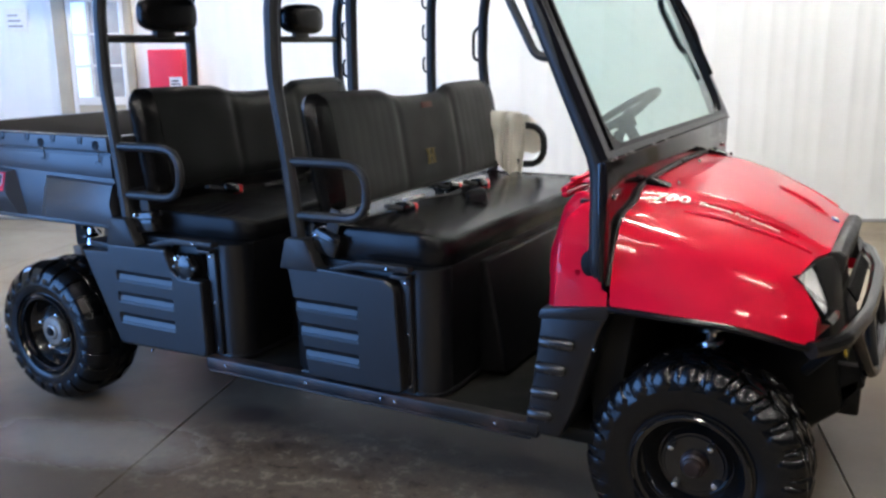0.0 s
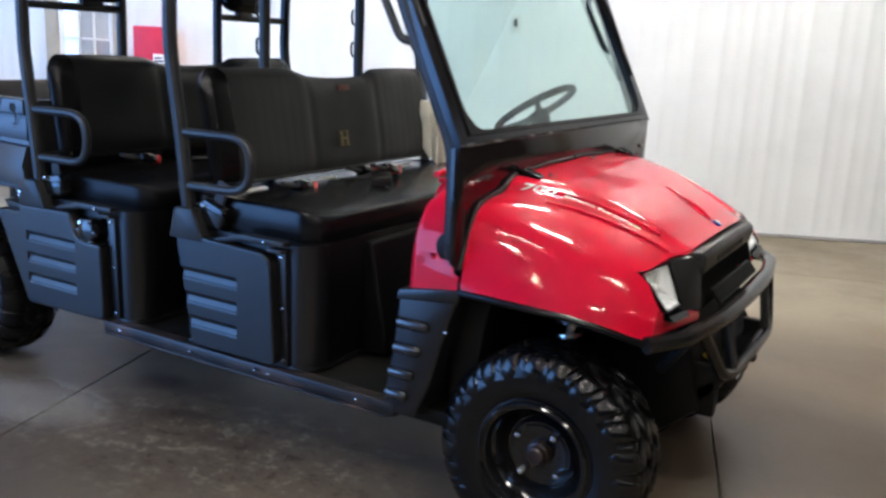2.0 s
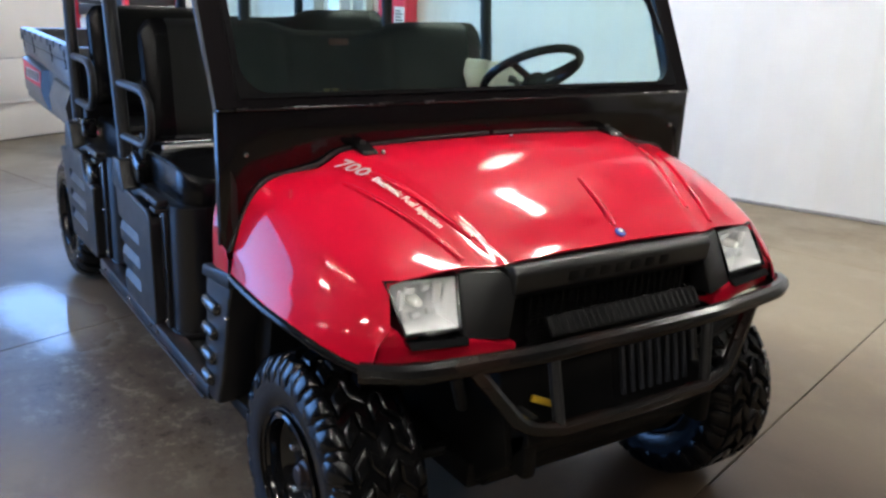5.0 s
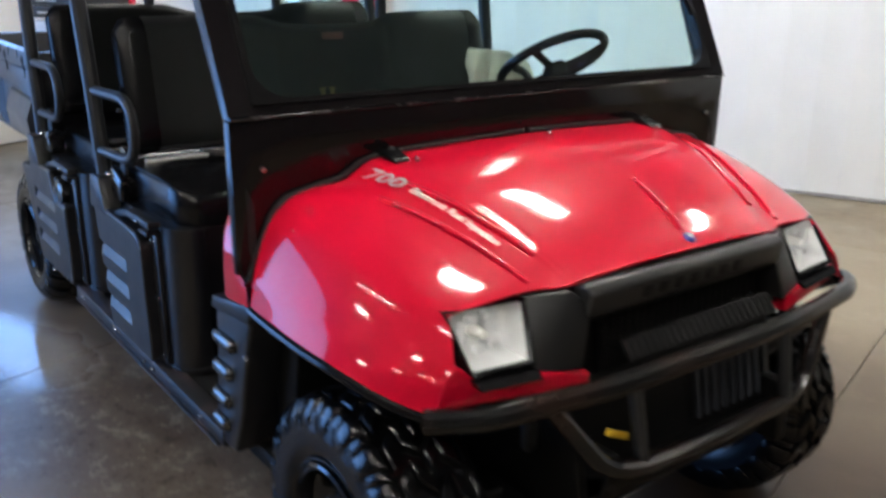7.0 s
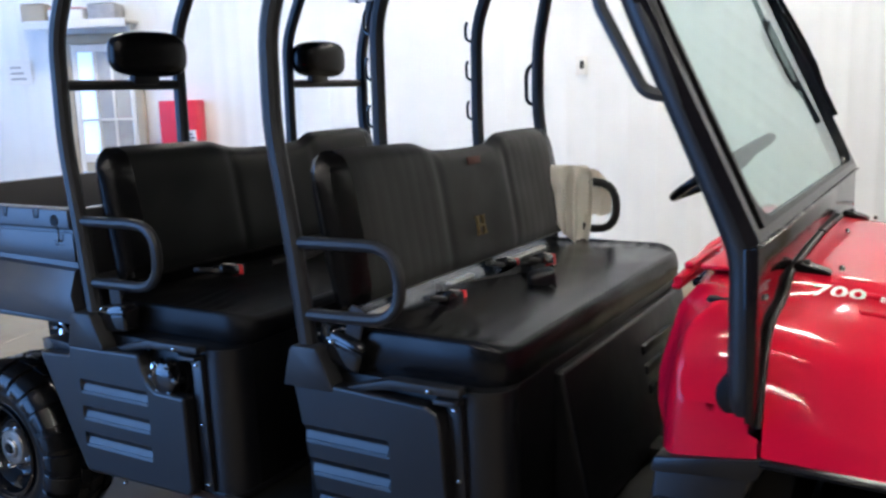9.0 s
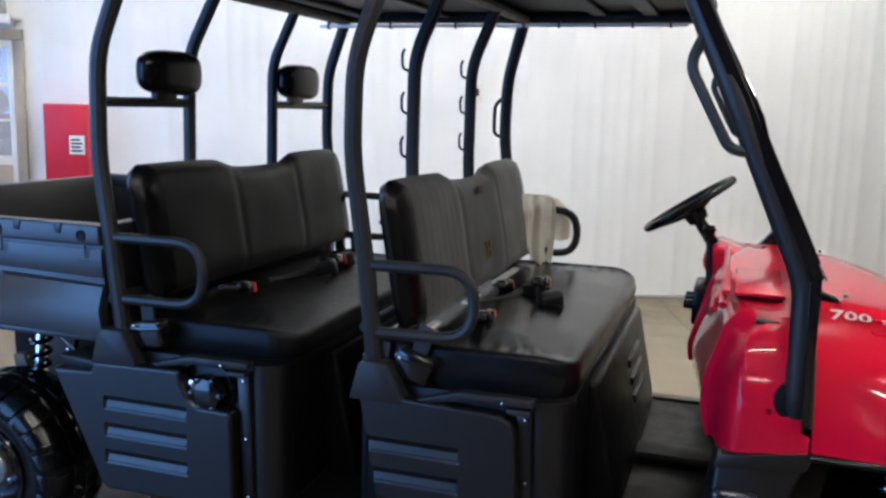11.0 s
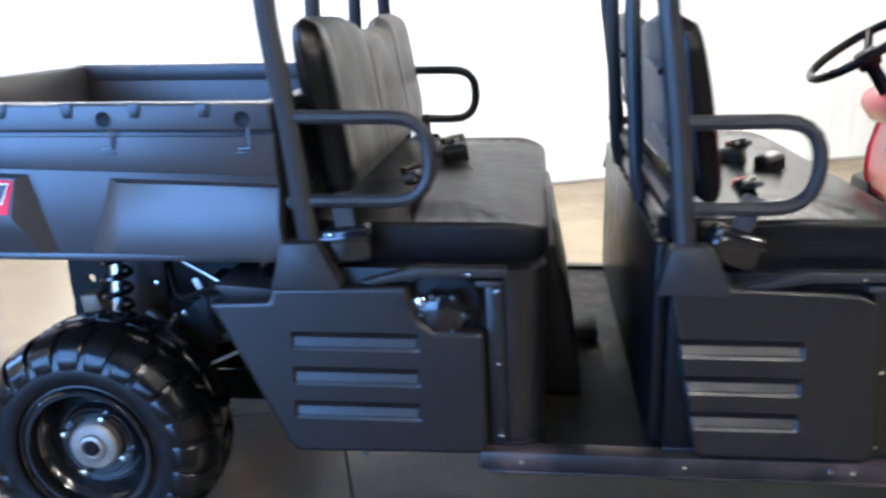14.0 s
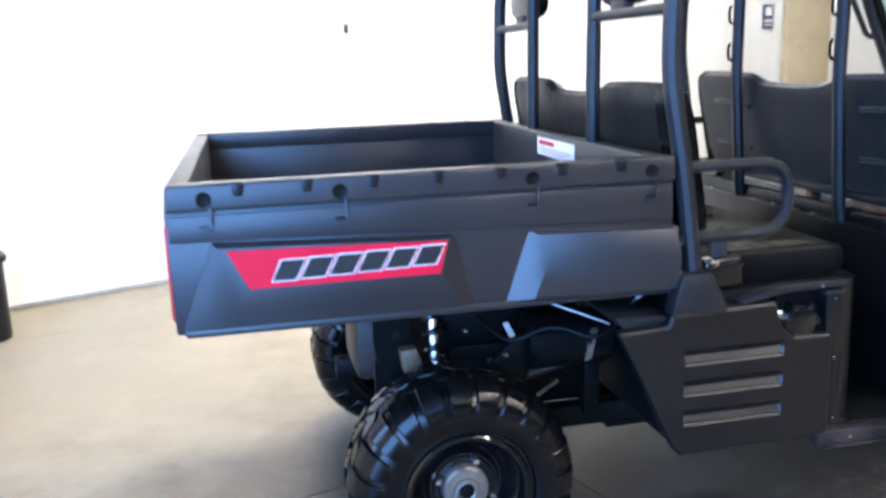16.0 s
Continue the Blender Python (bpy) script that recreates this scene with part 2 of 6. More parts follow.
def floor_material():
    """Old concrete: brown cast, mottled, with oily spots, tyre dirt, one smooth damp patch and broad dark patches that
    add the vehicle's shade to the stains.
    """
    m = material("stained_shaded_concrete", (0.180, 0.140, 0.088), 0.36, spread=0.20, scale=0.9, fine=0.16, bump=0.12, bump_scale=45, spec=0.22,
                 blotch=(0.245, 0.21, 0.152), blotch_scale=0.6, coords="World")
    n, ln = m.node_tree.nodes, m.node_tree.links
    b = n["Principled BSDF"]
    out = b.inputs["Base Color"].links[0].from_socket
    at = n.new("ShaderNodeNewGeometry").outputs["Position"]

    def noise_tex(scale, detail, rough):
        t = n.new("ShaderNodeTexNoise")
        t.inputs["Scale"].default_value, t.inputs["Detail"].default_value, t.inputs["Roughness"].default_value = scale, detail, rough
        ln.new(at, t.inputs["Vector"])
        return t.outputs["Fac"]

    def ramp(sock, a, z, lo, hi):
        r = n.new("ShaderNodeMapRange")
        r.inputs["From Min"].default_value, r.inputs["From Max"].default_value = a, z
        r.inputs["To Min"].default_value, r.inputs["To Max"].default_value = lo, hi
        ln.new(sock, r.inputs["Value"])
        return r.outputs["Result"]

    def over(fac, one, color):
        x = n.new("ShaderNodeMix")
        x.data_type = "RGBA"
        ln.new(fac, x.inputs["Factor"])
        ln.new(one, x.inputs["A"])
        x.inputs["B"].default_value = (*color, 1)
        return x.outputs["Result"]

    rag = noise_tex(2.6, 8, 0.7)
    fleck = noise_tex(9, 8, 0.8)
    cloud = noise_tex(1.3, 6, 0.65)

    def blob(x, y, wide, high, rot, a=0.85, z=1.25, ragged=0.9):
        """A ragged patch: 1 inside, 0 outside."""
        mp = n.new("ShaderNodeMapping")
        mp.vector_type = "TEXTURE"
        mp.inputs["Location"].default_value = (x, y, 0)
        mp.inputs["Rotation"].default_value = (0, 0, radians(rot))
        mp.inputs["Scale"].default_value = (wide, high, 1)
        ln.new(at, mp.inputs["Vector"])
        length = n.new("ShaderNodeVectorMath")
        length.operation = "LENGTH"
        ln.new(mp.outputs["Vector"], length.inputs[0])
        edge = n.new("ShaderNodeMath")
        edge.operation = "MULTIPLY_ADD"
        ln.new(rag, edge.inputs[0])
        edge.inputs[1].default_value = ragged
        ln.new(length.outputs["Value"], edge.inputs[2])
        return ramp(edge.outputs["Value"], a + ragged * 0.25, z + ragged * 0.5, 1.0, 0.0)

    out = over(ramp(cloud, 0.50, 0.66, 0.0, 0.55), out, (0.265, 0.228, 0.165))
    out = over(ramp(fleck, 0.50, 0.70, 0.0, 0.25), out, (0.12, 0.092, 0.062))
    out = over(ramp(rag, 0.50, 0.80, 0.0, 0.55), out, (0.095, 0.072, 0.048))
    out = over(ramp(noise_tex(1.7, 7, 0.68), 0.50, 0.66, 0.0, 0.60), out, (0.088, 0.064, 0.040))
    out = over(ramp(noise_tex(4.2, 6, 0.6), 0.56, 0.70, 0.0, 0.40), out, (0.30, 0.262, 0.195))
    # the broad dark patches below and ahead of the vehicle mix painted shade with stains
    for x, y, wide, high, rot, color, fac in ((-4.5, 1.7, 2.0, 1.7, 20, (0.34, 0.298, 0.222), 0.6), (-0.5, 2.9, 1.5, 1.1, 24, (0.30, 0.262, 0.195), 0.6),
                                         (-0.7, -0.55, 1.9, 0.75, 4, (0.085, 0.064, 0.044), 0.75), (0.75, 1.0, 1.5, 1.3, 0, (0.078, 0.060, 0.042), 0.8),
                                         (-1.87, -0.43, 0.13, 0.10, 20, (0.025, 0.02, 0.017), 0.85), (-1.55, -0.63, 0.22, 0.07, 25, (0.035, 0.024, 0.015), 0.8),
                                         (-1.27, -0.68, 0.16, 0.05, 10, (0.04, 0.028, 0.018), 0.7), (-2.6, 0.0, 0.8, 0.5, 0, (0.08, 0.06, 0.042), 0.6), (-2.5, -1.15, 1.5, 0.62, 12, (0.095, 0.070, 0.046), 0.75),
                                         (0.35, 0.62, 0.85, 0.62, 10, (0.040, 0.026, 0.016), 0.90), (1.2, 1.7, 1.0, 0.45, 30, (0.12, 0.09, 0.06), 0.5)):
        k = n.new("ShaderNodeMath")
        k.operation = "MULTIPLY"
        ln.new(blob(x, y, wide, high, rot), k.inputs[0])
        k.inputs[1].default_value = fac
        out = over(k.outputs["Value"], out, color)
    zone = blob(-1.35, -0.75, 0.85, 0.38, 12)
    specks = n.new("ShaderNodeMath")
    specks.operation = "MULTIPLY"
    ln.new(zone, specks.inputs[0])
    ln.new(ramp(fleck, 0.54, 0.60, 0.0, 0.8), specks.inputs[1])
    out = over(specks.outputs["Value"], out, (0.03, 0.022, 0.015))
    pale = n.new("ShaderNodeMath")
    pale.operation = "MULTIPLY"
    ln.new(zone, pale.inputs[0])
    ln.new(ramp(fleck, 0.47, 0.40, 0.0, 0.5), pale.inputs[1])
    out = over(pale.outputs["Value"], out, (0.30, 0.26, 0.20))
    damp = blob(-2.26, -0.93, 0.58, 0.24, 14, 0.75, 1.0, 1.1)
    out = over(ramp(damp, 0, 1, 0, 0.5), out, (0.36, 0.32, 0.26))
    ln.new(out, b.inputs["Base Color"])
    x = n.new("ShaderNodeMix")
    ln.new(damp, x.inputs[0])
    ln.new(ramp(cloud, 0.35, 0.70, 0.33, 0.46), x.inputs[2])
    x.inputs[3].default_value = 0.07
    ln.new(x.outputs[0], b.inputs["Roughness"])
    return m


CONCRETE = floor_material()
JOINT = material("joint_dirt", (0.06, 0.05, 0.038), 0.7, spread=0.3, scale=20)


def glass(name, tint, rough=0.0):
    m = bpy.data.materials.new(name)
    m.use_nodes = True
    b = m.node_tree.nodes["Principled BSDF"]
    b.inputs["Base Color"].default_value = (*tint, 1)
    b.inputs["Transmission Weight"].default_value, b.inputs["Roughness"].default_value, b.inputs["IOR"].default_value = 1.0, rough, 1.45
    return m


SCREEN = glass("green_tinted_polycarbonate", (0.71, 0.935, 0.865))
LENS = glass("clear_lens", (0.97, 0.98, 0.98))


def glow(name, color, strength):
    m = bpy.data.materials.new(name)
    m.use_nodes = True
    b = m.node_tree.nodes["Principled BSDF"]
    b.inputs["Base Color"].default_value = (*color, 1)
    b.inputs["Emission Color"].default_value, b.inputs["Emission Strength"].default_value = (*color, 1), strength
    return m


TUBE = glow("fluorescent_diffuser", (1.0, 0.95, 0.88), 128.0)
OUTSIDE = glow("daylight_outside", (0.55, 0.74, 1.0), 0.75)


# ---- mesh tools ----
def finish(name, bm, mat, m=None, sharp=0.6):
    bmesh.ops.recalc_face_normals(bm, faces=bm.faces)
    for f in bm.faces:
        f.smooth = True
    for e in bm.edges:
        if len(e.link_faces) == 2 and e.calc_face_angle(0) > sharp:
            e.smooth = False
    me = bpy.data.meshes.new(name)
    bm.to_mesh(me)
    bm.free()
    me.materials.append(mat)
    ob = new(name, me)
    if m is not None:
        ob.matrix_world = m
    return ob


def part(name, bm, mat, parent, label="", m=None, sharp=0.6):
    ob = finish(name, bm, mat, m, sharp)
    ob.parent = parent
    if label:
        tagged(ob, label)
    return ob


def thing(name, label, category, group="", kind="", m=None):
    ob = new(name)
    ob.empty_display_size = 0.2
    if m is not None:
        ob.matrix_world = m
    return tagged(ob, label, category, group, kind)


def box(x0, x1, y0, y1, z0, z1, bevel=0.0, seg=2, bm=None, m=None):
    out = bm or bmesh.new()
    b = bmesh.new()
    bmesh.ops.create_cube(b, size=1)
    for v in b.verts:
        v.co = ((x0 + x1) / 2 + v.co.x * (x1 - x0), (y0 + y1) / 2 + v.co.y * (y1 - y0), (z0 + z1) / 2 + v.co.z * (z1 - z0))
    if bevel:
        bmesh.ops.bevel(b, geom=b.edges[:], offset=bevel, segments=seg, profile=0.5, affect="EDGES", clamp_overlap=True)
    if m is not None:
        bmesh.ops.transform(b, matrix=m, verts=b.verts)
    add(out, b)
    return out


def add(out, b):
    """Moves all of b into out."""
    vs = {v: out.verts.new(v.co) for v in b.verts}
    for f in b.faces:
        out.faces.new([vs[v] for v in f.verts])
    b.free()
    return out


def prism(outline, y0, y1, bevel=0.0, seg=2, bm=None, axes="xz"):
    """An outline of (a, b) in the two axes named, pushed from y0 to y1 along the third."""
    out = bm or bmesh.new()
    b = bmesh.new()

    def at(p, d):
        return {"xz": (p[0], d, p[1]), "yz": (d, p[0], p[1]), "xy": (p[0], p[1], d)}[axes]
    lo = [b.verts.new(at(p, y0)) for p in outline]
    hi = [b.verts.new(at(p, y1)) for p in outline]
    b.faces.new(lo), b.faces.new(hi[::-1])
    for i in range(len(outline)):
        j = (i + 1) % len(outline)
        b.faces.new((lo[i], hi[i], hi[j], lo[j]))
    bmesh.ops.recalc_face_normals(b, faces=b.faces)
    if bevel:
        bmesh.ops.bevel(b, geom=b.edges[:], offset=bevel, segments=seg, profile=0.5, affect="EDGES", clamp_overlap=True)
    add(out, b)
    return out


def bend(pts, fillet, n=5):
    """A line of points with its corners rounded."""
    pts = [Vector(p) for p in pts]
    out = [pts[0]]
    for a, b, c in zip(pts, pts[1:], pts[2:]):
        d1, d2 = (a - b), (c - b)
        f = min(fillet, d1.length * 0.48, d2.length * 0.48)
        p, q = b + d1.normalized() * f, b + d2.normalized() * f
        for i in range(n + 1):
            s = i / n
            out.append(p * (1 - s) ** 2 + b * 2 * s * (1 - s) + q * s * s)
    out.append(pts[-1])
    return out


def tube(pts, r, fillet=0.06, seg=10, bm=None, closed=False):
    out = bm or bmesh.new()
    path = bend(pts, fillet) if fillet and not closed else [Vector(p) for p in pts]
    n = len(path)
    rings, up = [], None
    for i, p in enumerate(path):
        d = (path[(i + 1) % n] - path[i - 1]) if closed else (path[min(i + 1, n - 1)] - path[max(i - 1, 0)])
        d.normalize()
        if up is None:
            up = d.orthogonal().normalized()
        up = (up - d * up.dot(d)).normalized()
        side = d.cross(up)
        rings.append([out.verts.new(p + (up * math.cos(a) + side * math.sin(a)) * r) for a in (2 * math.pi * k / seg for k in range(seg))])
    for i in range(n if closed else n - 1):
        a, b = rings[i], rings[(i + 1) % n]
        for k in range(seg):
            out.faces.new((a[k], a[(k + 1) % seg], b[(k + 1) % seg], b[k]))
    if not closed:
        out.faces.new(rings[0][::-1]), out.faces.new(rings[-1])
    return out


def lathe(profile, seg=36, bm=None, centre=(0, 0, 0), axis="y"):
    """Turns (radius, along) round an axis through centre."""
    out = bm or bmesh.new()
    rings = []
    for r, d in profile:
        ring = []
        for k in range(seg):
            a = 2 * math.pi * k / seg
            c, s = r * math.cos(a), r * math.sin(a)
            p = {"y": (c, d, s), "z": (c, s, d), "x": (d, c, s)}[axis]
            ring.append(out.verts.new(Vector(p) + Vector(centre)))
        rings.append(ring)
    for a, b in zip(rings, rings[1:]):
        for k in range(seg):
            out.faces.new((a[k], a[(k + 1) % seg], b[(k + 1) % seg], b[k]))
    return out


def loft(sections, bm=None, caps=False):
    """A skin over sections of equally many points."""
    out = bm or bmesh.new()
    rows = [[out.verts.new(p) for p in s] for s in sections]
    for a, b in zip(rows, rows[1:]):
        for k in range(len(a) - 1):
            out.faces.new((a[k], a[k + 1], b[k + 1], b[k]))
    return out


def thick(bm, depth):
    """Gives a skin thickness."""
    bmesh.ops.recalc_face_normals(bm, faces=bm.faces)
    bmesh.ops.solidify(bm, geom=bm.faces[:] + bm.edges[:] + bm.verts[:], thickness=depth)
    return bm


def spline(keys, s):
    """Smooth value between (s, value) keys."""
    if s <= keys[0][0]:
        return keys[0][1]
    for i in range(len(keys) - 1):
        (a, va), (b, vb) = keys[i], keys[i + 1]
        if s <= b:
            k = (s - a) / (b - a)
            p = keys[i - 1] if i else (2 * a - b, 2 * va - vb)
            q = keys[i + 2] if i + 2 < len(keys) else (2 * b - a, 2 * vb - va)
            m0 = (vb - p[1]) / (b - p[0]) * (b - a)
            m1 = (q[1] - va) / (q[0] - a) * (b - a)
            return (2 * k ** 3 - 3 * k * k + 1) * va + (k ** 3 - 2 * k * k + k) * m0 + (3 * k * k - 2 * k ** 3) * vb + (k ** 3 - k * k) * m1
    return keys[-1][1]


# ---- the hall ----
floor = finish("floor", box(WEST - 6, EAST + 0.2, SOUTH - 0.2, NORTH + 0.2, -0.2, -0.012), JOINT, ROOM)
tagged(floor, "stained bare concrete floor with painted shade, cut into large slabs", "floor", kind="structure")


def wall_panel():
    """One ribbed steel wall sheet, 0.914 wide, standing in the x-z plane with its ribs towards -y."""
    bm = bmesh.new()
    xs = []
    for k in range(4):
        c = 0.9144 * (k + 0.5) / 4
        xs += [(c - 0.030, 0), (c - 0.014, -0.004), (c + 0.014, -0.004), (c + 0.030, 0)]
        if k < 3:
            xs += [(c + 0.085, 0), (c + 0.095, -0.0012), (c + 0.133, -0.0012), (c + 0.143, 0)]
    xs = [(0, 0)] + xs + [(0.9134, 0)]
    lo = [bm.verts.new((x, y, 0)) for x, y in xs]
    hi = [bm.verts.new((x, y, HIGH)) for x, y in xs]
    for i in range(len(xs) - 1):
        bm.faces.new((lo[i], lo[i + 1], hi[i + 1], hi[i]))
    return bm


sheet = None


def wall(name, label, a, b, gap=None):
    """A solid wall from a to b (room coordinates, inside on its right) clad with ribbed sheets. gap: (from, to, height) left open."""
    global sheet
    a, b = Vector((*a, 0)), Vector((*b, 0))
    d = (b - a)
    turn = math.degrees(math.atan2(d.y, d.x))
    m = ROOM @ pose(a.x, a.y, 0, 0, 0, turn)
    bm = bmesh.new()
    if gap:
        box(0, gap[0], 0.02, 0.18, 0, HIGH, bm=bm), box(gap[1], d.length, 0.02, 0.18, 0, HIGH, bm=bm)
        box(gap[0], gap[1], 0.02, 0.18, gap[2], HIGH, bm=bm)
    else:
        box(0, d.length, 0.02, 0.18, 0, HIGH, bm=bm)
    ob = finish(name, bm, WALLM, m)
    tagged(ob, label, "wall", kind="structure")
    x = 0.0
    while x < d.length - 0.05:
        if not (gap and x + 0.9144 > gap[0] + 0.02 and x < gap[1] - 0.02) and x + 0.9144 <= d.length + 0.3:
            if sheet is None:
                p = finish("wall_sheet", wall_panel(), WALLM)
                sheet = p.data
            else:
                p = new("wall_sheet", sheet)
            p.parent = ob
            p.location = (x, 0, 0)
        x += 0.9144
    return ob


wall("wall_north", "white ribbed steel wall, brightly lit", (WEST, NORTH), (EAST, NORTH))
# dark walls here and beside the doorway are unseen, added to bounce little light
for name, label, x0, x1, y0, y1 in (("wall_east", "unseen dark wall added at the hall's end", EAST, EAST + 0.18, SOUTH, NORTH + 0.02), ("wall_south", "unseen dark wall added at the hall's back", WEST, EAST, SOUTH - 0.18, SOUTH)):
    tagged(finish(name, box(x0, x1, y0, y1, 0, HIGH), DARKWALL, ROOM), label, "wall", kind="structure")
tagged(finish("wall_west", box(WEST - 0.18, WEST, DOOR_N, NORTH, 0, HIGH), WALLM, ROOM), "plain white wall between the door leaf and the corner", "wall", kind="structure")
tagged(finish("wall_west_middle", box(WEST - 0.18, WEST, DOOR_E, DOOR_M, 0, DOOR_TOP), WALLM, ROOM), "plain white wall between the two doors", "wall", kind="structure")
tagged(finish("wall_west_south", box(WEST - 0.18, WEST, SOUTH, DOOR_S, 0, HIGH), DARKWALL, ROOM), "unseen dark wall added beside the open doorway", "wall", kind="structure")
tagged(finish("wall_west_lintel", box(WEST - 0.18, WEST, DOOR_S, DOOR_N, DOOR_TOP, HIGH), DARKWALL, ROOM), "unseen dark lintel added over the open doorway", "wall", kind="structure")
gate = thing("door_3", "white sectional door leaf, solid below and glazed above", "door", kind="structure", m=ROOM)
for z0, z1 in ((0.004, 0.335), (0.343, 0.695), (0.703, DOOR_LOW - 0.005)):
    part("door_section", box(WEST - 0.075, WEST - 0.02, DOOR_M + 0.01, DOOR_N - 0.01, z0, z1, 0.006), WHITED, gate, "white door section")
part("bottom_seal", box(WEST - 0.08, WEST - 0.012, DOOR_M + 0.01, DOOR_N - 0.01, -0.011, 0.0035, 0.001), VINYL, gate, "black rubber bottom seal")
part("section_lip", box(WEST - 0.0195, WEST + 0.012, DOOR_M + 0.01, DOOR_N - 0.01, 0.318, 0.333, 0.004), WHITED, gate)
part("glazing", box(WEST - 0.09, WEST - 0.085, DOOR_M + 0.01, DOOR_N - 0.01, DOOR_LOW, DOOR_TOP - 0.004), OUTSIDE, gate, "bluish daylight in the glazing")
# unseen ceiling, added in a darkened grey to hold back bounce and reflections
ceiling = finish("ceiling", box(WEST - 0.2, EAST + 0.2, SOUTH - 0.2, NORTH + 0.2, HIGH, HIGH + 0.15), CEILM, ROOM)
tagged(ceiling, "flat unseen ceiling, greyed to weaken its reflections", "ceiling", kind="structure")
ground = finish("ground", box(WEST - 60, WEST - 6.0, -60, 60, -0.25, -0.03), material("gravel_yard", (0.3, 0.29, 0.27), 0.9, spread=0.25, scale=2, fine=0.2, coords="World"), ROOM)
tagged(ground, "grey gravel yard outside the doorway", "ground", kind="structure")


def ceiling_light(u, v):
    t = thing("ceiling_light", "white fluorescent strip light on the ceiling", "light", "ceiling strip lights", m=ROOM @ pose(u, v, HIGH))
    part("housing", box(-0.45, 0.45, -0.20, 0.20, -0.06, -0.002, 0.01), WHITED, t)
    part("diffuser", box(-0.31, 0.31, -0.115, 0.115, -0.085, -0.061, 0.008), TUBE, t, "glowing white diffuser")
    return t


first = ceiling_light(0.05, 2.2)
def strip_light(u, v, long):
    t = thing("strip_light", "long white fluorescent strip light on the ceiling", "light", "long strip lights", m=ROOM @ pose(u, v, HIGH))
    part("housing", box(-long / 2, long / 2, -0.08, 0.08, -0.06, -0.002, 0.01), WHITED, t)
    part("diffuser", box(-long / 2 + 0.03, long / 2 - 0.03, -0.032, 0.032, -0.085, -0.061, 0.008), TUBE, t, "glowing white diffuser")
    return t


long_one = strip_light(-1.4, -2.1, 1.25)
for u, v in ((1.5, -2.0),):
    copy_thing(long_one, ROOM @ pose(u, v, HIGH))
for u, v in ((0.2, 0.4), (-1.7, 2.9), (-3.9, 2.6), (6.3, 2.4), (1.9, 3.6), (-2.6, -3.6), (0.6, -4.2), (3.6, -3.8), (-3.6, -7.0), (-0.6, -7.4), (2.6, -7.2)):
    copy_thing(first, ROOM @ pose(u, v, HIGH))


# ---- the utility vehicle: front axle at x 0, nose towards +x ----
car = thing("utility_vehicle", "red and black six-seat utility vehicle with a dump bed", "vehicle")
NEAR, FAR = -1, 1


def softened(b):
    """Rounds the edges of a small block a little."""
    bmesh.ops.recalc_face_normals(b, faces=b.faces)
    sharp = [e for e in b.edges if len(e.link_faces) == 2 and e.calc_face_angle(0) > 0.6]
    bmesh.ops.bevel(b, geom=sharp, offset=0.0045, segments=1, profile=0.5, affect="EDGES", clamp_overlap=True)
    return b


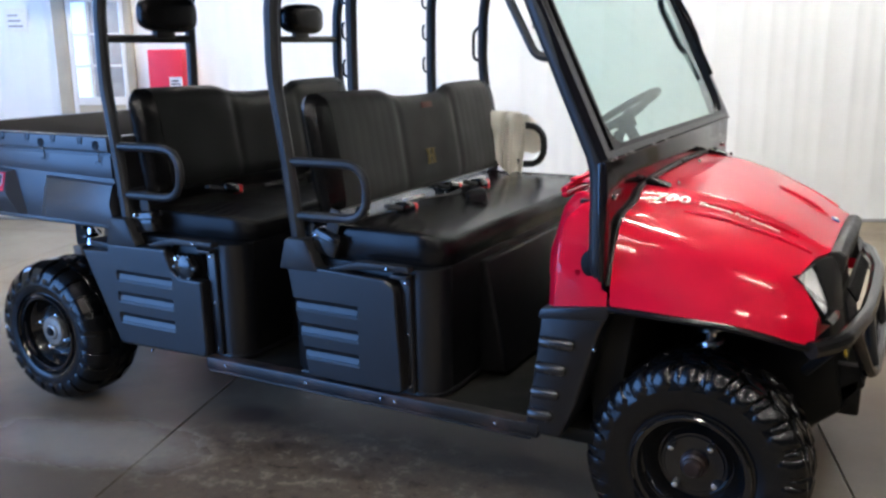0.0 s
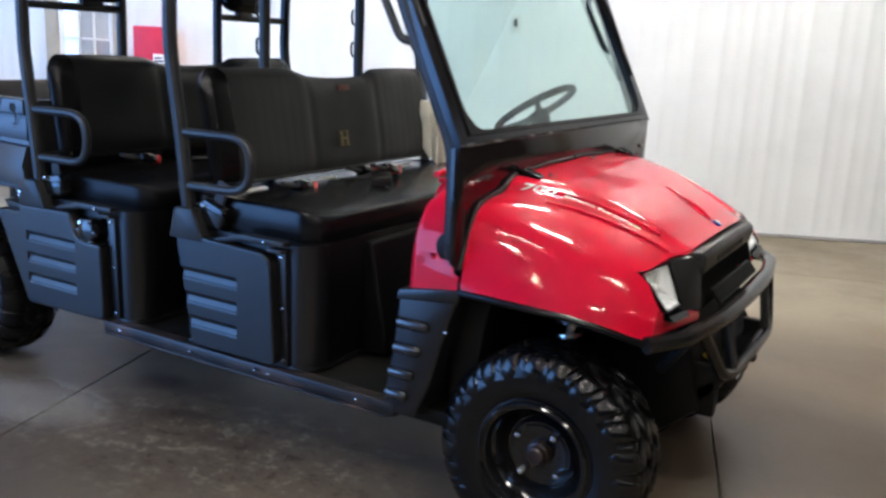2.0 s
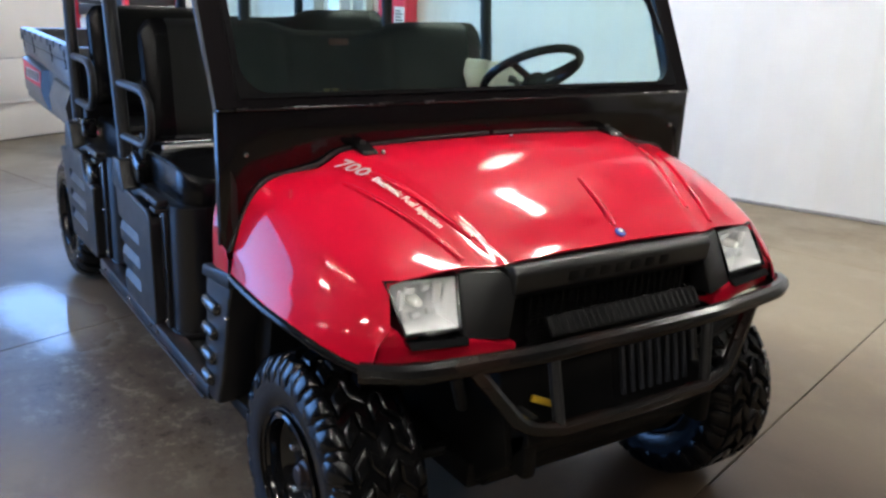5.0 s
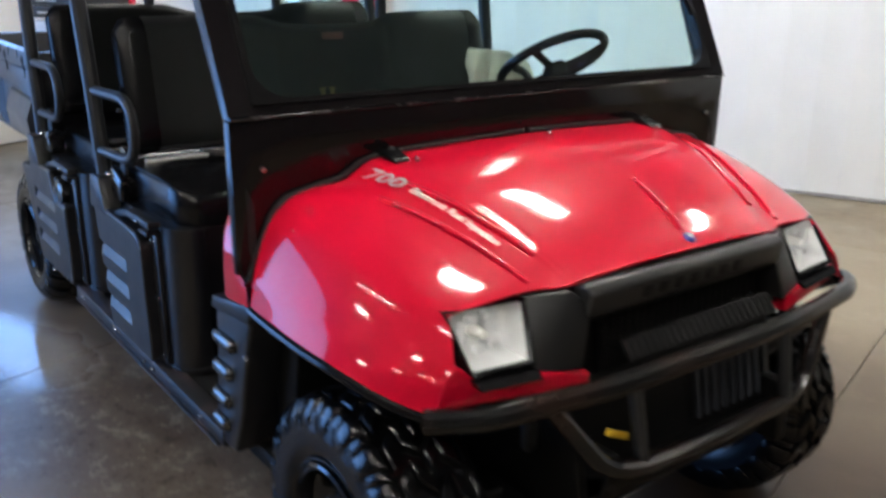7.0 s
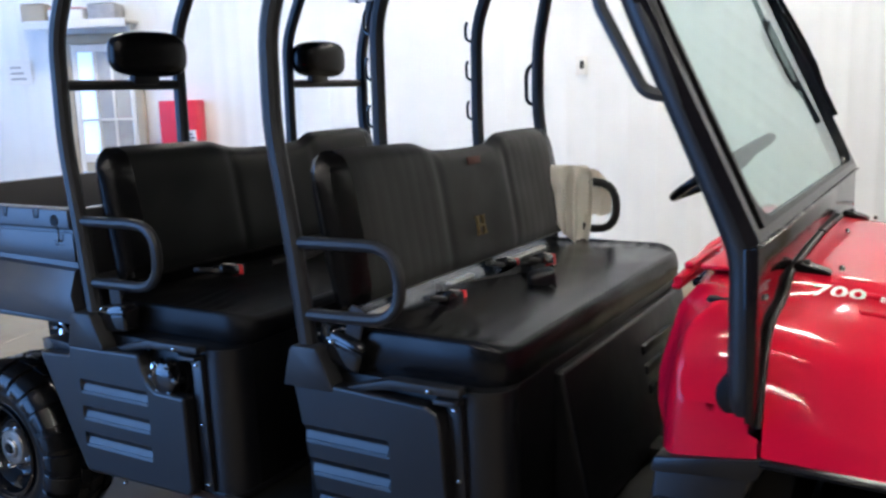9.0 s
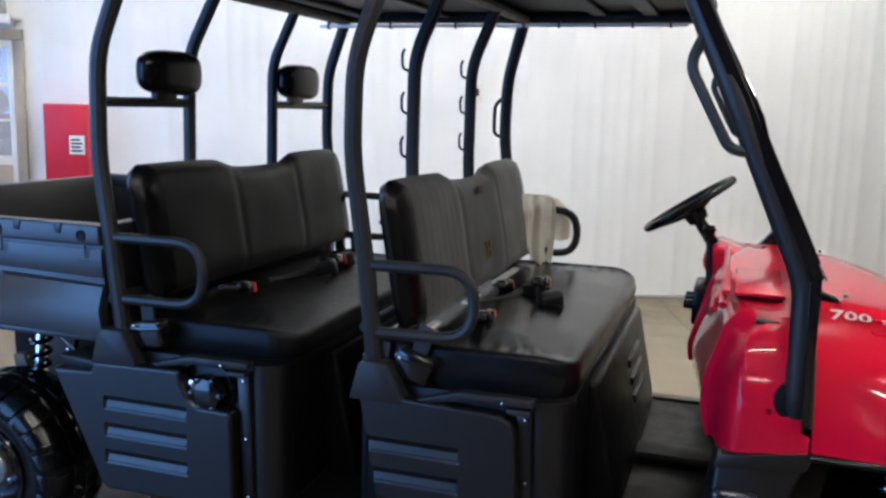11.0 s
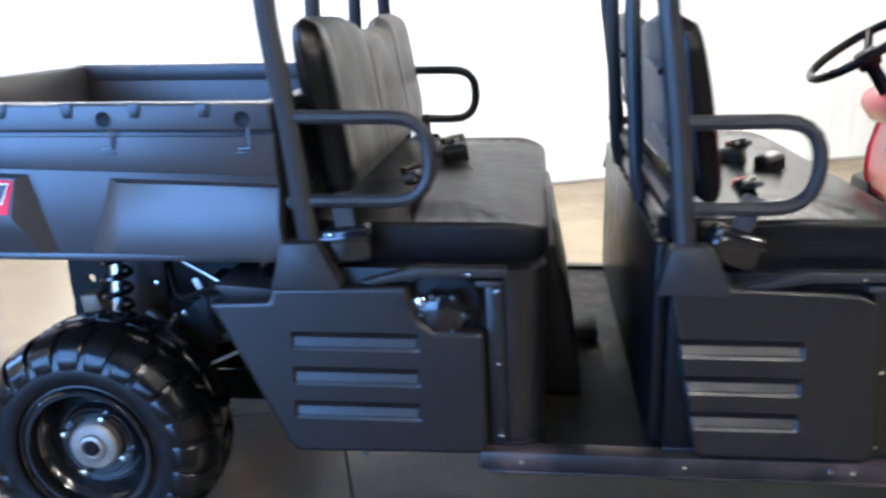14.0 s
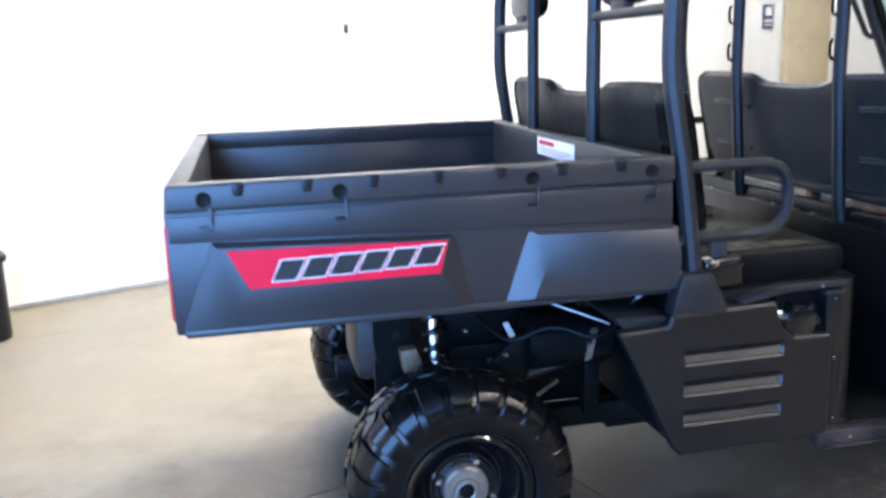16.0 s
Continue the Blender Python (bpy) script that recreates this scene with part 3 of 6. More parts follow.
def wheel(x, y, side, w, rear):
    """A wheel whose outer face lies at y; side: -1 near, +1 far."""
    s = side
    rim = lathe([(0.166, 0.0), (0.171, 0.005), (0.166, 0.011), (0.153, 0.012), (0.147, 0.03), (0.150, 0.050), (0.136, 0.064), (0.128, 0.088), (0.118, 0.096),
                 (0.112, 0.093), (0.109, 0.088), (0.104, 0.089), (0.098, 0.074), (0.094, 0.069), (0.088, 0.070), (0.084, 0.066), (0.060, 0.070), (0.0, 0.070)], 44)
    for v in rim.verts:
        v.co.y *= -s
    wh = part("wheel", rim, RIM, car, "gloss black steel wheel", pose(x, y, 0.315))
    c = -s * w / 2
    half = [(0.158, 0.40), (0.166, 0.445), (0.174, 0.452), (0.180, 0.446), (0.190, 0.468), (0.205, 0.488), (0.222, 0.498), (0.238, 0.496), (0.244, 0.502), (0.250, 0.494),
            (0.268, 0.474), (0.283, 0.450), (0.298, 0.40), (0.303, 0.2), (0.304, 0)]
    if rear:                                     # plain round sidewalls, no rib
        half[4:] = [(0.184, 0.474), (0.196, 0.490), (0.210, 0.496), (0.224, 0.494), (0.238, 0.484), (0.252, 0.467), (0.266, 0.442), (0.279, 0.405), (0.290, 0.350), (0.297, 0.280), (0.301, 0.18), (0.302, 0)]
    prof = half + [(r, -k) for r, k in half[-2::-1]]
    bm = lathe([(r, c + k * w) for r, k in prof], 48)
    n = 23
    rnd = random.Random(3 if rear else 5)

    part("tyre", bm, RUBBER, wh, "shiny black knobbly off-road tyre")

    def block(a0, a1, k0, k1, skew, h):
        """A tread block between two angles and two fractions of the width."""
        b = bmesh.new()
        rows = []
        for k in (k0, (k0 + k1) / 2, k1):
            r0 = spline([(0.0, 0.303), (0.4, 0.298), (0.455, 0.283), (0.5, 0.262)], abs(k)) - 0.004
            top = r0 + h * (1.0 if abs(k) < 0.44 else 0.75)
            d = skew * (k - k0)
            rows.append([(r0, a0 + d - 0.015, k), (top, a0 + d, k), (top, a1 + d, k), (r0, a1 + d + 0.015, k)])
        if abs(k1) > 0.45:                       # shoulder blocks run a little way down the sidewall
            d = skew * (k1 - k0)
            g = math.copysign(1, k1)
            rows.append([(0.240, a0 + d + 0.01, k1 * 0.99), (0.242, a0 + d + 0.03, k1 + g * 0.014), (0.242, a1 + d - 0.03, k1 + g * 0.014), (0.240, a1 + d - 0.01, k1 * 0.99)])
        return strip(b, rows)

    def lug(a0, a1, q):
        """A long cross lug of the rear tyre: from the tread over the round shoulder until it sinks into the sidewall."""
        line = [(0.301, 0.19), (0.297, 0.28), (0.290, 0.35), (0.279, 0.405), (0.266, 0.442), (0.252, 0.467), (0.238, 0.484), (0.222, 0.495)]
        rows = []
        for i, (r, k) in enumerate(line):
            p, t = line[max(i - 1, 0)], line[min(i + 1, len(line) - 1)]
            nr, nk = (t[1] - p[1]) * w, p[0] - t[0]
            m = math.hypot(nr, nk)
            h = 0.0105 * min(1.0, (len(line) - 1 - i) / 2.5) - 0.001
            up = (r + nr / m * h, q * (k + nk / m * h / w))
            dn = (r - nr / m * 0.003, q * (k - nk / m * 0.003 / w))
            d = 0.05 * i / len(line)
            rows.append([(dn[0], a0 + d - 0.012, dn[1]), (up[0], a0 + d, up[1]), (up[0], a1 + d, up[1]), (dn[0], a1 + d + 0.012, dn[1])])
        return strip(bmesh.new(), rows)

    def strip(b, rows):
        vs = [[b.verts.new((r * math.cos(a), c + k * w, r * math.sin(a))) for r, a, k in row] for row in rows]
        for p, q in zip(vs, vs[1:]):
            for i in range(3):
                b.faces.new((p[i], p[i + 1], q[i + 1], q[i]))
        b.faces.new(vs[0]), b.faces.new(vs[-1][::-1])
        return part("tread_block", softened(b), RUBBER, wh)

    step = 2 * math.pi / n
    kinds = []
    for q in (-1, 1):
        o = 0 if q > 0 else step / 2
        if rear:
            kinds += [lug(o, o + step * 0.74, q), block(o + step * 0.1, o + step * 0.82, q * 0.015, q * 0.175, q * 0.5, 0.010)]
        else:
            kinds += [block(o, o + step * 0.60, q * 0.315, q * 0.49, q * 0.30, 0.017), block(o + step * 0.70, o + step * 0.92, q * 0.34, q * 0.47, q * 0.2, 0.014),
                      block(o + step * 0.30, o + step * 0.88, q * 0.155, q * 0.295, q * -0.8, 0.020), block(o + step * 0.02, o + step * 0.56, q * 0.012, q * 0.135, q * 0.9, 0.020)]
    for one in kinds:
        for i in range(1, n):
            ob = new("tread_block", one.data)
            ob.parent = wh
            ob.matrix_basis = Matrix.Rotation(i * step + rnd.uniform(-0.012, 0.012), 4, "Y")
    hub = lathe([(0.020, 0.046), (0.021, 0.034), (0.025, 0.031), (0.033, 0.033), (0.037, 0.040), (0.058, 0.042), (0.063, 0.047), (0.064, 0.072)] if rear else
                [(0.0, 0.030), (0.022, 0.030), (0.027, 0.034), (0.030, 0.046), (0.036, 0.050), (0.040, 0.072)], 20)
    for v in hub.verts:
        v.co.y *= -s
    part("hub", hub, HUBM if rear else RUSTY, wh, "worn brownish metal hub" if rear else "rusty black hub")
    if rear:
        nut = lathe([(0.0, 0.026), (0.014, 0.026), (0.018, 0.030), (0.0205, 0.046)], 12)
        for v in nut.verts:
            v.co.y *= -s
        part("axle_nut", nut, DARK, wh, "black axle nut")
    for k in range(4):
        a = math.pi / 4 + k * math.pi / 2 + (0.4 if rear else 0.15)
        nut = lathe([(0.0, 0.040), (0.008, 0.042), (0.011, 0.050), (0.012, 0.070)], 6, centre=(0.080 * math.cos(a), 0, 0.080 * math.sin(a)))
        for v in nut.verts:
            v.co.y *= -s
        part("lug_nut", nut, CHROME, wh, "zinc lug nut")
    return wh


wheel(0, -0.745, NEAR, 0.25, False)
wheel(0, 0.745, FAR, 0.25, False)
wheel(-2.74, -0.735, NEAR, 0.28, True)
wheel(-2.74, 0.735, FAR, 0.28, True)

def bolt(parent, x, y, z, s, r=0.0055):
    bm = lathe([(0.0, 0.008), (r * 0.7, 0.007), (r, 0.004), (r, -0.004)], 8, centre=(0, 0, 0))
    for v in bm.verts:
        v.co = (v.co.x + x, y + s * v.co.y, v.co.z + z)
    return part("bolt", bm, CHROME, parent, "small zinc bolt")


# chassis: rails, floor pan, engine, axles
for s in (NEAR, FAR):
    part("frame_rail", box(-2.98, 0.235, s * 0.33 - 0.03, s * 0.33 + 0.03, 0.30, 0.37, 0.008), DARK, car)
    part("rear_frame_rail", box(-3.20, -2.15, s * 0.36 - 0.025, s * 0.36 + 0.025, 0.76, 0.82, 0.006), DARK, car)
    hole, rect = [], []
    for k in range(16):
        a = 2 * math.pi * k / 16
        c, d = math.cos(a), math.sin(a)
        g = min(0.054 / max(abs(c), 1e-6), 0.115 / max(abs(d), 1e-6))
        hole.append((-2.862 + 0.013 * c, 0.66 + 0.013 * d))
        rect.append((-2.872 + g * c, 0.70 + g * d))
    bm = bmesh.new()
    sheets = [[bm.verts.new((x, s * y, z)) for x, z in line] for y, line in ((0.36, rect), (0.36, hole), (0.372, hole), (0.372, rect))]
    for a, c in zip(sheets, sheets[1:] + sheets[:1]):
        for k in range(16):
            bm.faces.new((a[k], a[(k + 1) % 16], c[(k + 1) % 16], c[k]))
    part("rear_upright", bm, DARK, car, "black plate with a round hole")
    part("rear_upright", box(-2.926, -2.818, s * 0.36 - 0.006, s * 0.36 + 0.006, 0.36, 0.583), DARK, car)
    part("bed_support", box(-2.30, -2.25, s * 0.40 - 0.02, s * 0.40 + 0.02, 0.36, 0.80, 0.005), DARK, car)
    part("sill", box(-1.76, -0.44, min(s * 0.735, s * 0.79), max(s * 0.735, s * 0.79), 0.345, 0.392, 0.008), SILL, car, "scuffed black sill with rusty scrapes")
    for k in range(4):
        bolt(car, -1.66 + k * 0.36, s * 0.790, 0.371, s, 0.0065)
    part("sill_flange", box(-1.74, -0.46, min(s * 0.785, s * 0.799), max(s * 0.785, s * 0.799), 0.343, 0.351, 0.003), SILL, car)
part("floor_pan", box(-1.66, -0.22, -0.735, 0.735, 0.335, 0.380, 0.006), MAT, car, "dusty black floor pan")
part("floor_ridge", box(-0.78, -0.30, 0.02, 0.14, 0.381, 0.425, 0.018), MAT, car)
part("floor_ridge", box(-1.62, -1.44, -0.06, 0.08, 0.381, 0.425, 0.018), MAT, car)
part("front_bulkhead", prism([(-0.30, 0.36), (-0.24, 0.36), (-0.18, 0.74), (-0.26, 0.92), (-0.34, 0.92)], -0.70, 0.70, 0.01), DARK, car)
part("engine", box(-2.70, -2.24, -0.24, 0.26, 0.40, 0.74, 0.04), DARK, car)
part("engine_cover", prism([(-2.62, 0.70), (-2.24, 0.70), (-2.24, 0.80), (-2.50, 0.80)], -0.26, 0.26, 0.02), DARK, car)
part("gearbox", box(-2.96, -2.72, -0.20, 0.10, 0.46, 0.68, 0.03), GREASE, car, "greasy dark brown gearbox casing")
part("muffler", lathe([(0.0, -0.13), (0.07, -0.13), (0.085, -0.115), (0.085, 0.115), (0.07, 0.13), (0.0, 0.13)], 20, centre=(-2.36, -0.42, 0.62), axis="x"), DARK, car, "dark steel muffler")
part("muffler_tag", prism([(-2.335, 0.57), (-2.315, 0.57), (-2.295, 0.665), (-2.315, 0.665)], -0.512, -0.507), ALU, car, "pale metal tag with holes")
part("exhaust_pipe", tube([(-2.30, -0.42, 0.56), (-2.52, -0.40, 0.50), (-2.66, -0.30, 0.46), (-2.78, -0.20, 0.50)], 0.020, 0.08, 10), GREASE, car, "brown exhaust pipe")
part("fuel_hose", tube([(-2.22, -0.58, 0.72), (-2.34, -0.60, 0.66), (-2.44, -0.54, 0.70), (-2.56, -0.50, 0.64), (-2.62, -0.40, 0.70)], 0.008, 0.05, 8), DARK, car, "thin black hose")
part("brake_line", tube([(-2.40, -0.46, 0.50), (-2.56, -0.52, 0.44), (-2.70, -0.50, 0.40)], 0.005, 0.05, 6), ALU, car, "bare metal brake line")
part("drive_shaft", tube([(-2.74, -0.20, 0.50), (-2.74, -0.56, 0.33)], 0.016, 0, 10), GREASE, car)
part("bracket_tab", prism([(-2.552, 0.678), (-2.538, 0.682), (-2.508, 0.625), (-2.528, 0.622)], -0.424, -0.418, 0.001), RAIL, car, "small pale metal tab")
part("spring_clamp", prism([(-2.862, 0.635), (-2.815, 0.640), (-2.800, 0.600), (-2.806, 0.562), (-2.850, 0.560)], -0.45, -0.40, 0.006), CASTING, car, "brown cast clamp")
part("shock_bracket", prism([(-2.82, 0.76), (-2.70, 0.76), (-2.72, 0.83), (-2.80, 0.83)], -0.455, -0.375, 0.004), STEEL, car)
for x, y, z in ((-2.60, -0.44, 0.58), (-2.66, -0.40, 0.66), (-2.50, -0.50, 0.47), (-2.56, -0.47, 0.60)):
    bolt(car, x, y, z, NEAR, 0.009)
part("swing_bracket", prism([(-2.64, 0.42), (-2.50, 0.46), (-2.46, 0.62), (-2.52, 0.64), (-2.60, 0.56)], -0.44, -0.425, 0.003), DARK, car)
part("transmission_guard", box(-2.68, -2.20, -0.30, -0.27, 0.365, 0.58, 0.01), DARK, car)
part("skid_plate", box(-2.2, -0.2, -0.36, 0.36, 0.285, 0.30), DARK, car)
part("nose_box", prism([(-0.16, 0.30), (0.22, 0.30), (0.36, 0.42), (0.30, 0.70), (-0.16, 0.74)], -0.34, 0.34, 0.02), DARK, car)
for s in (NEAR, FAR):
    for x0, y0, z0, x1, y1, z1 in ((0.0, 0.34, 0.36, 0.0, 0.60, 0.30), (-2.74, 0.30, 0.36, -2.74, 0.58, 0.31)):
        part("axle_arm", tube([(x0 - 0.12, s * y0, z0), (x1, s * y1, z1)], 0.018, 0), DARK, car)
        part("axle_arm", tube([(x0 + 0.12, s * y0, z0), (x1, s * y1, z1)], 0.018, 0), DARK, car)


def shock(x, y0, z0, y1, z1, mat):
    """A shock absorber with its coil spring, from the bottom to the top end."""
    a, b = Vector((x, y0, z0)), Vector((x, y1, z1))
    body = part("shock_absorber", tube([a, b], 0.016, 0), CHROME, car, "bright shock absorber rod")
    d = (b - a)
    n = d.orthogonal().normalized()
    o = d.normalized().cross(n)
    pts = []
    for i in range(97):
        t = i / 96
        q = t * 2 * math.pi * 6.5
        pts.append(a + d * (0.18 + 0.74 * t) + (n * math.cos(q) + o * math.sin(q)) * 0.036)
    part("coil_spring", tube(pts, 0.0085, 0, 6), mat, body, "shiny coil spring")


for s in (NEAR, FAR):
    shock(-0.01, s * 0.52, 0.40, s * 0.47, 0.78, CHROME)
    shock(-2.76, s * 0.46, 0.40, s * 0.41, 0.80, RIM)

# seat bases with their side panels


def rounded_plan(x0, x1, y, r, n=6):
    """A plan outline, square behind and rounded at the two front corners."""
    pts = [(x0, y), (x0, -y)]
    for cx, cy, a0 in ((x1 - r, -y + r, -90), (x1 - r, y - r, 0)):
        for k in range(n + 1):
            a = radians(a0 + 90 * k / n)
            pts.append((cx + r * math.cos(a), cy + r * math.sin(a)))
    return pts


RIB = [(0.025, 0.0), (0.021, 0.003), (0.009, 0.0105), (0.006, 0.0103), (-0.011, 0.0028), (-0.0135, 0.0045), (-0.017, 0.0025), (-0.021, 0.0)]      # height, depth


def press_ribs(bm, x0, x1, heights, s):
    """Cuts level ribs into the outer face of a side panel: an overhang above, a sloping shelf below."""
    def cut(co, no):
        bmesh.ops.bisect_plane(bm, geom=bm.verts[:] + bm.edges[:] + bm.faces[:], plane_co=co, plane_no=no, dist=1e-5)
    for x in (x1, x1 - 0.007) + ((x0, x0 + 0.007) if x0 else ()):
        cut((x, 0, 0), (1, 0, 0))
    for z in heights:
        for h, d in RIB:
            cut((0, 0, z + h), (0, 0, 1))
    for v in bm.verts:
        if v.co.y * s < 0.79 or v.co.x > x1 - 0.006 or (x0 and v.co.x < x0 + 0.006):
            continue
        for z in heights:
            if RIB[-1][0] <= v.co.z - z <= RIB[0][0]:
                v.co.y -= s * spline_depth(v.co.z - z)


def spline_depth(h):
    for (h0, d0), (h1, d1) in zip(RIB, RIB[1:]):
        if h1 - 1e-6 <= h <= h0 + 1e-6:
            return d0 + (d1 - d0) * (h0 - h) / (h0 - h1)
    return 0.0


def seat_base(x0, x1, rear):
    base = part("seat_base", prism(rounded_plan(x0, x1, 0.752, 0.075), 0.392, 0.815, 0.006, axes="xy"), BASEPL, car, "black moulded seat base")
    part("base_lip", prism(rounded_plan(x0, x1 + 0.006, 0.758, 0.078), 0.385, 0.402, 0.003, axes="xy"), PLASTIC, base)
    for s in (NEAR, FAR):
        part("corner_column", tube([(x1 - 0.075, s * 0.677, 0.403), (x1 - 0.075, s * 0.677, 0.812)], 0.0768, 0, 32), PLASTIC, base, "rounded black corner column")
    for s in (NEAR, FAR):
        lo, hi = sorted((s * 0.756, s * 0.803))
        if rear:
            out = [(-2.36, 0.742), (-2.222, 0.748), (-2.214, 0.778), (-1.915, 0.785), (-1.905, 0.745), (-1.885, 0.705), (-1.855, 0.684), (-1.745, 0.682),
                   (-1.738, 0.41), (-1.752, 0.39), (-2.18, 0.383), (-2.195, 0.40)]
            ribs = (-2.178, -1.888)
        else:
            out = [(-1.352, 0.79), (-1.34, 0.797), (-0.965, 0.781), (-0.935, 0.765), (-0.925, 0.74), (-0.905, 0.42), (-0.915, 0.405), (-1.27, 0.405), (-1.282, 0.42)]
            ribs = (None, -1.068)
        bm = prism(out, lo, hi, 0.010, 3)
        press_ribs(bm, ribs[0], ribs[1], (0.655, 0.571, 0.488), s)
        part("side_panel", bm, PLASTIC, base, "satin black side panel with three pressed ribs", sharp=0.2)
        xs = -1.715 if rear else -0.90
        part("channel_strip", prism([(xs - 0.028, 0.79), (xs + 0.010, 0.79), (xs + 0.022, 0.40), (xs - 0.016, 0.40)], min(s * 0.75, s * 0.768), max(s * 0.75, s * 0.768), 0.004), PLASTIC, base)
        for bx, bz in ((xs - 0.004, 0.77), (xs + 0.002, 0.60), (xs + 0.008, 0.425)):
            bolt(base, bx, s * 0.769, bz, s)
        x5 = -2.02 if rear else -1.20
        part("panel_bracket", prism([(x5, 0.79), (x5 + 0.13, 0.826), (xs + 0.018, 0.826), (xs + 0.018, 0.806), (x5 + 0.14, 0.803), (x5 + 0.03, 0.783)],
                                    min(s * 0.752, s * 0.79), max(s * 0.752, s * 0.79), 0.004), STEEL, base, "black bent steel bracket")
        bolt(base, (x5 + xs) / 2 + 0.09, s * 0.791, 0.815, s)
        part("bracket_clip", box(xs - 0.05, xs + 0.012, min(s * 0.752, s * 0.794), max(s * 0.752, s * 0.794), 0.785, 0.798, 0.003), STEEL, base)
        pm = -2.145 if rear else -1.31
        part("post_mount", prism([(pm - 0.07, 0.775), (pm - 0.045, 0.872), (pm - 0.035, 0.882), (pm + 0.035, 0.882), (pm + 0.045, 0.872), (pm + 0.085, 0.79), (pm + 0.085, 0.775)],
                                 min(s * 0.752, s * 0.806), max(s * 0.752, s * 0.806), 0.006), STEEL, base, "black steel post mount")
        bolt(base, pm + 0.066, s * 0.775, 0.895, s)
    bolt(base, (-2.02 if rear else -0.99), NEAR * 0.80, 0.378, NEAR)
    return base


base1 = seat_base(-1.345, -0.795, False)
base2 = seat_base(-2.17, -1.612, True)
# moulded front face of the front base: access panel with ribs
part("access_panel", prism([(-0.800, 0.392), (-0.695, 0.392), (-0.700, 0.46), (-0.768, 0.79), (-0.800, 0.79)], -0.46, 0.62, 0.012, 3), BASEPL, base1, "matt black moulded access panel")
for z in (0.56, 0.62, 0.68):
    part("panel_rib", box(-0.745 - (z - 0.56) * 0.2, -0.712 - (z - 0.56) * 0.2, 0.10, 0.40, z, z + 0.03, 0.006), BASEPL, base1)
part("access_panel", prism([(-1.617, 0.392), (-1.512, 0.392), (-1.517, 0.46), (-1.585, 0.79), (-1.617, 0.79)], -0.46, 0.62, 0.012, 3), BASEPL, base2, "matt black moulded access panel")
# upright panel behind the front seats
part("rear_face_panel", prism([(-0.73, 0.40), (0.73, 0.40), (0.73, 0.872), (-0.73, 0.872)], -1.374, -1.347, 0.006, axes="yz"), BASEPL, base1, "tall black panel behind the front seat")
part("panel_edge_rail", box(-1.376, -1.349, -0.725, 0.725, 0.8725, 0.877, 0.002), EDGE, base1, "worn edge strip")

# fuel filler on the near side of the rear base
part("filler_bowl", lathe([(0.0, 0.004), (0.055, 0.004), (0.078, -0.006), (0.083, -0.02), (0.083, -0.032)], 28, centre=(-1.838, -0.742, 0.735)), PLASTIC, base2)
fc = part("fuel_cap", lathe([(0.0, -0.034), (0.034, -0.034), (0.046, -0.028), (0.049, -0.01), (0.049, 0.004)], 24, centre=(-1.833, -0.765, 0.72)), RIM, base2, "round black fuel cap")
for k in range(6):
    a = k * math.pi / 3
    part("grip_lobe", lathe([(0.0, -0.034), (0.009, -0.032), (0.014, -0.022), (0.014, 0.0)], 8, centre=(-1.833 + 0.046 * math.cos(a), -0.765, 0.72 + 0.046 * math.sin(a))), RIM, fc)
bolt(base2, -1.888, -0.775, 0.742, NEAR, 0.014)


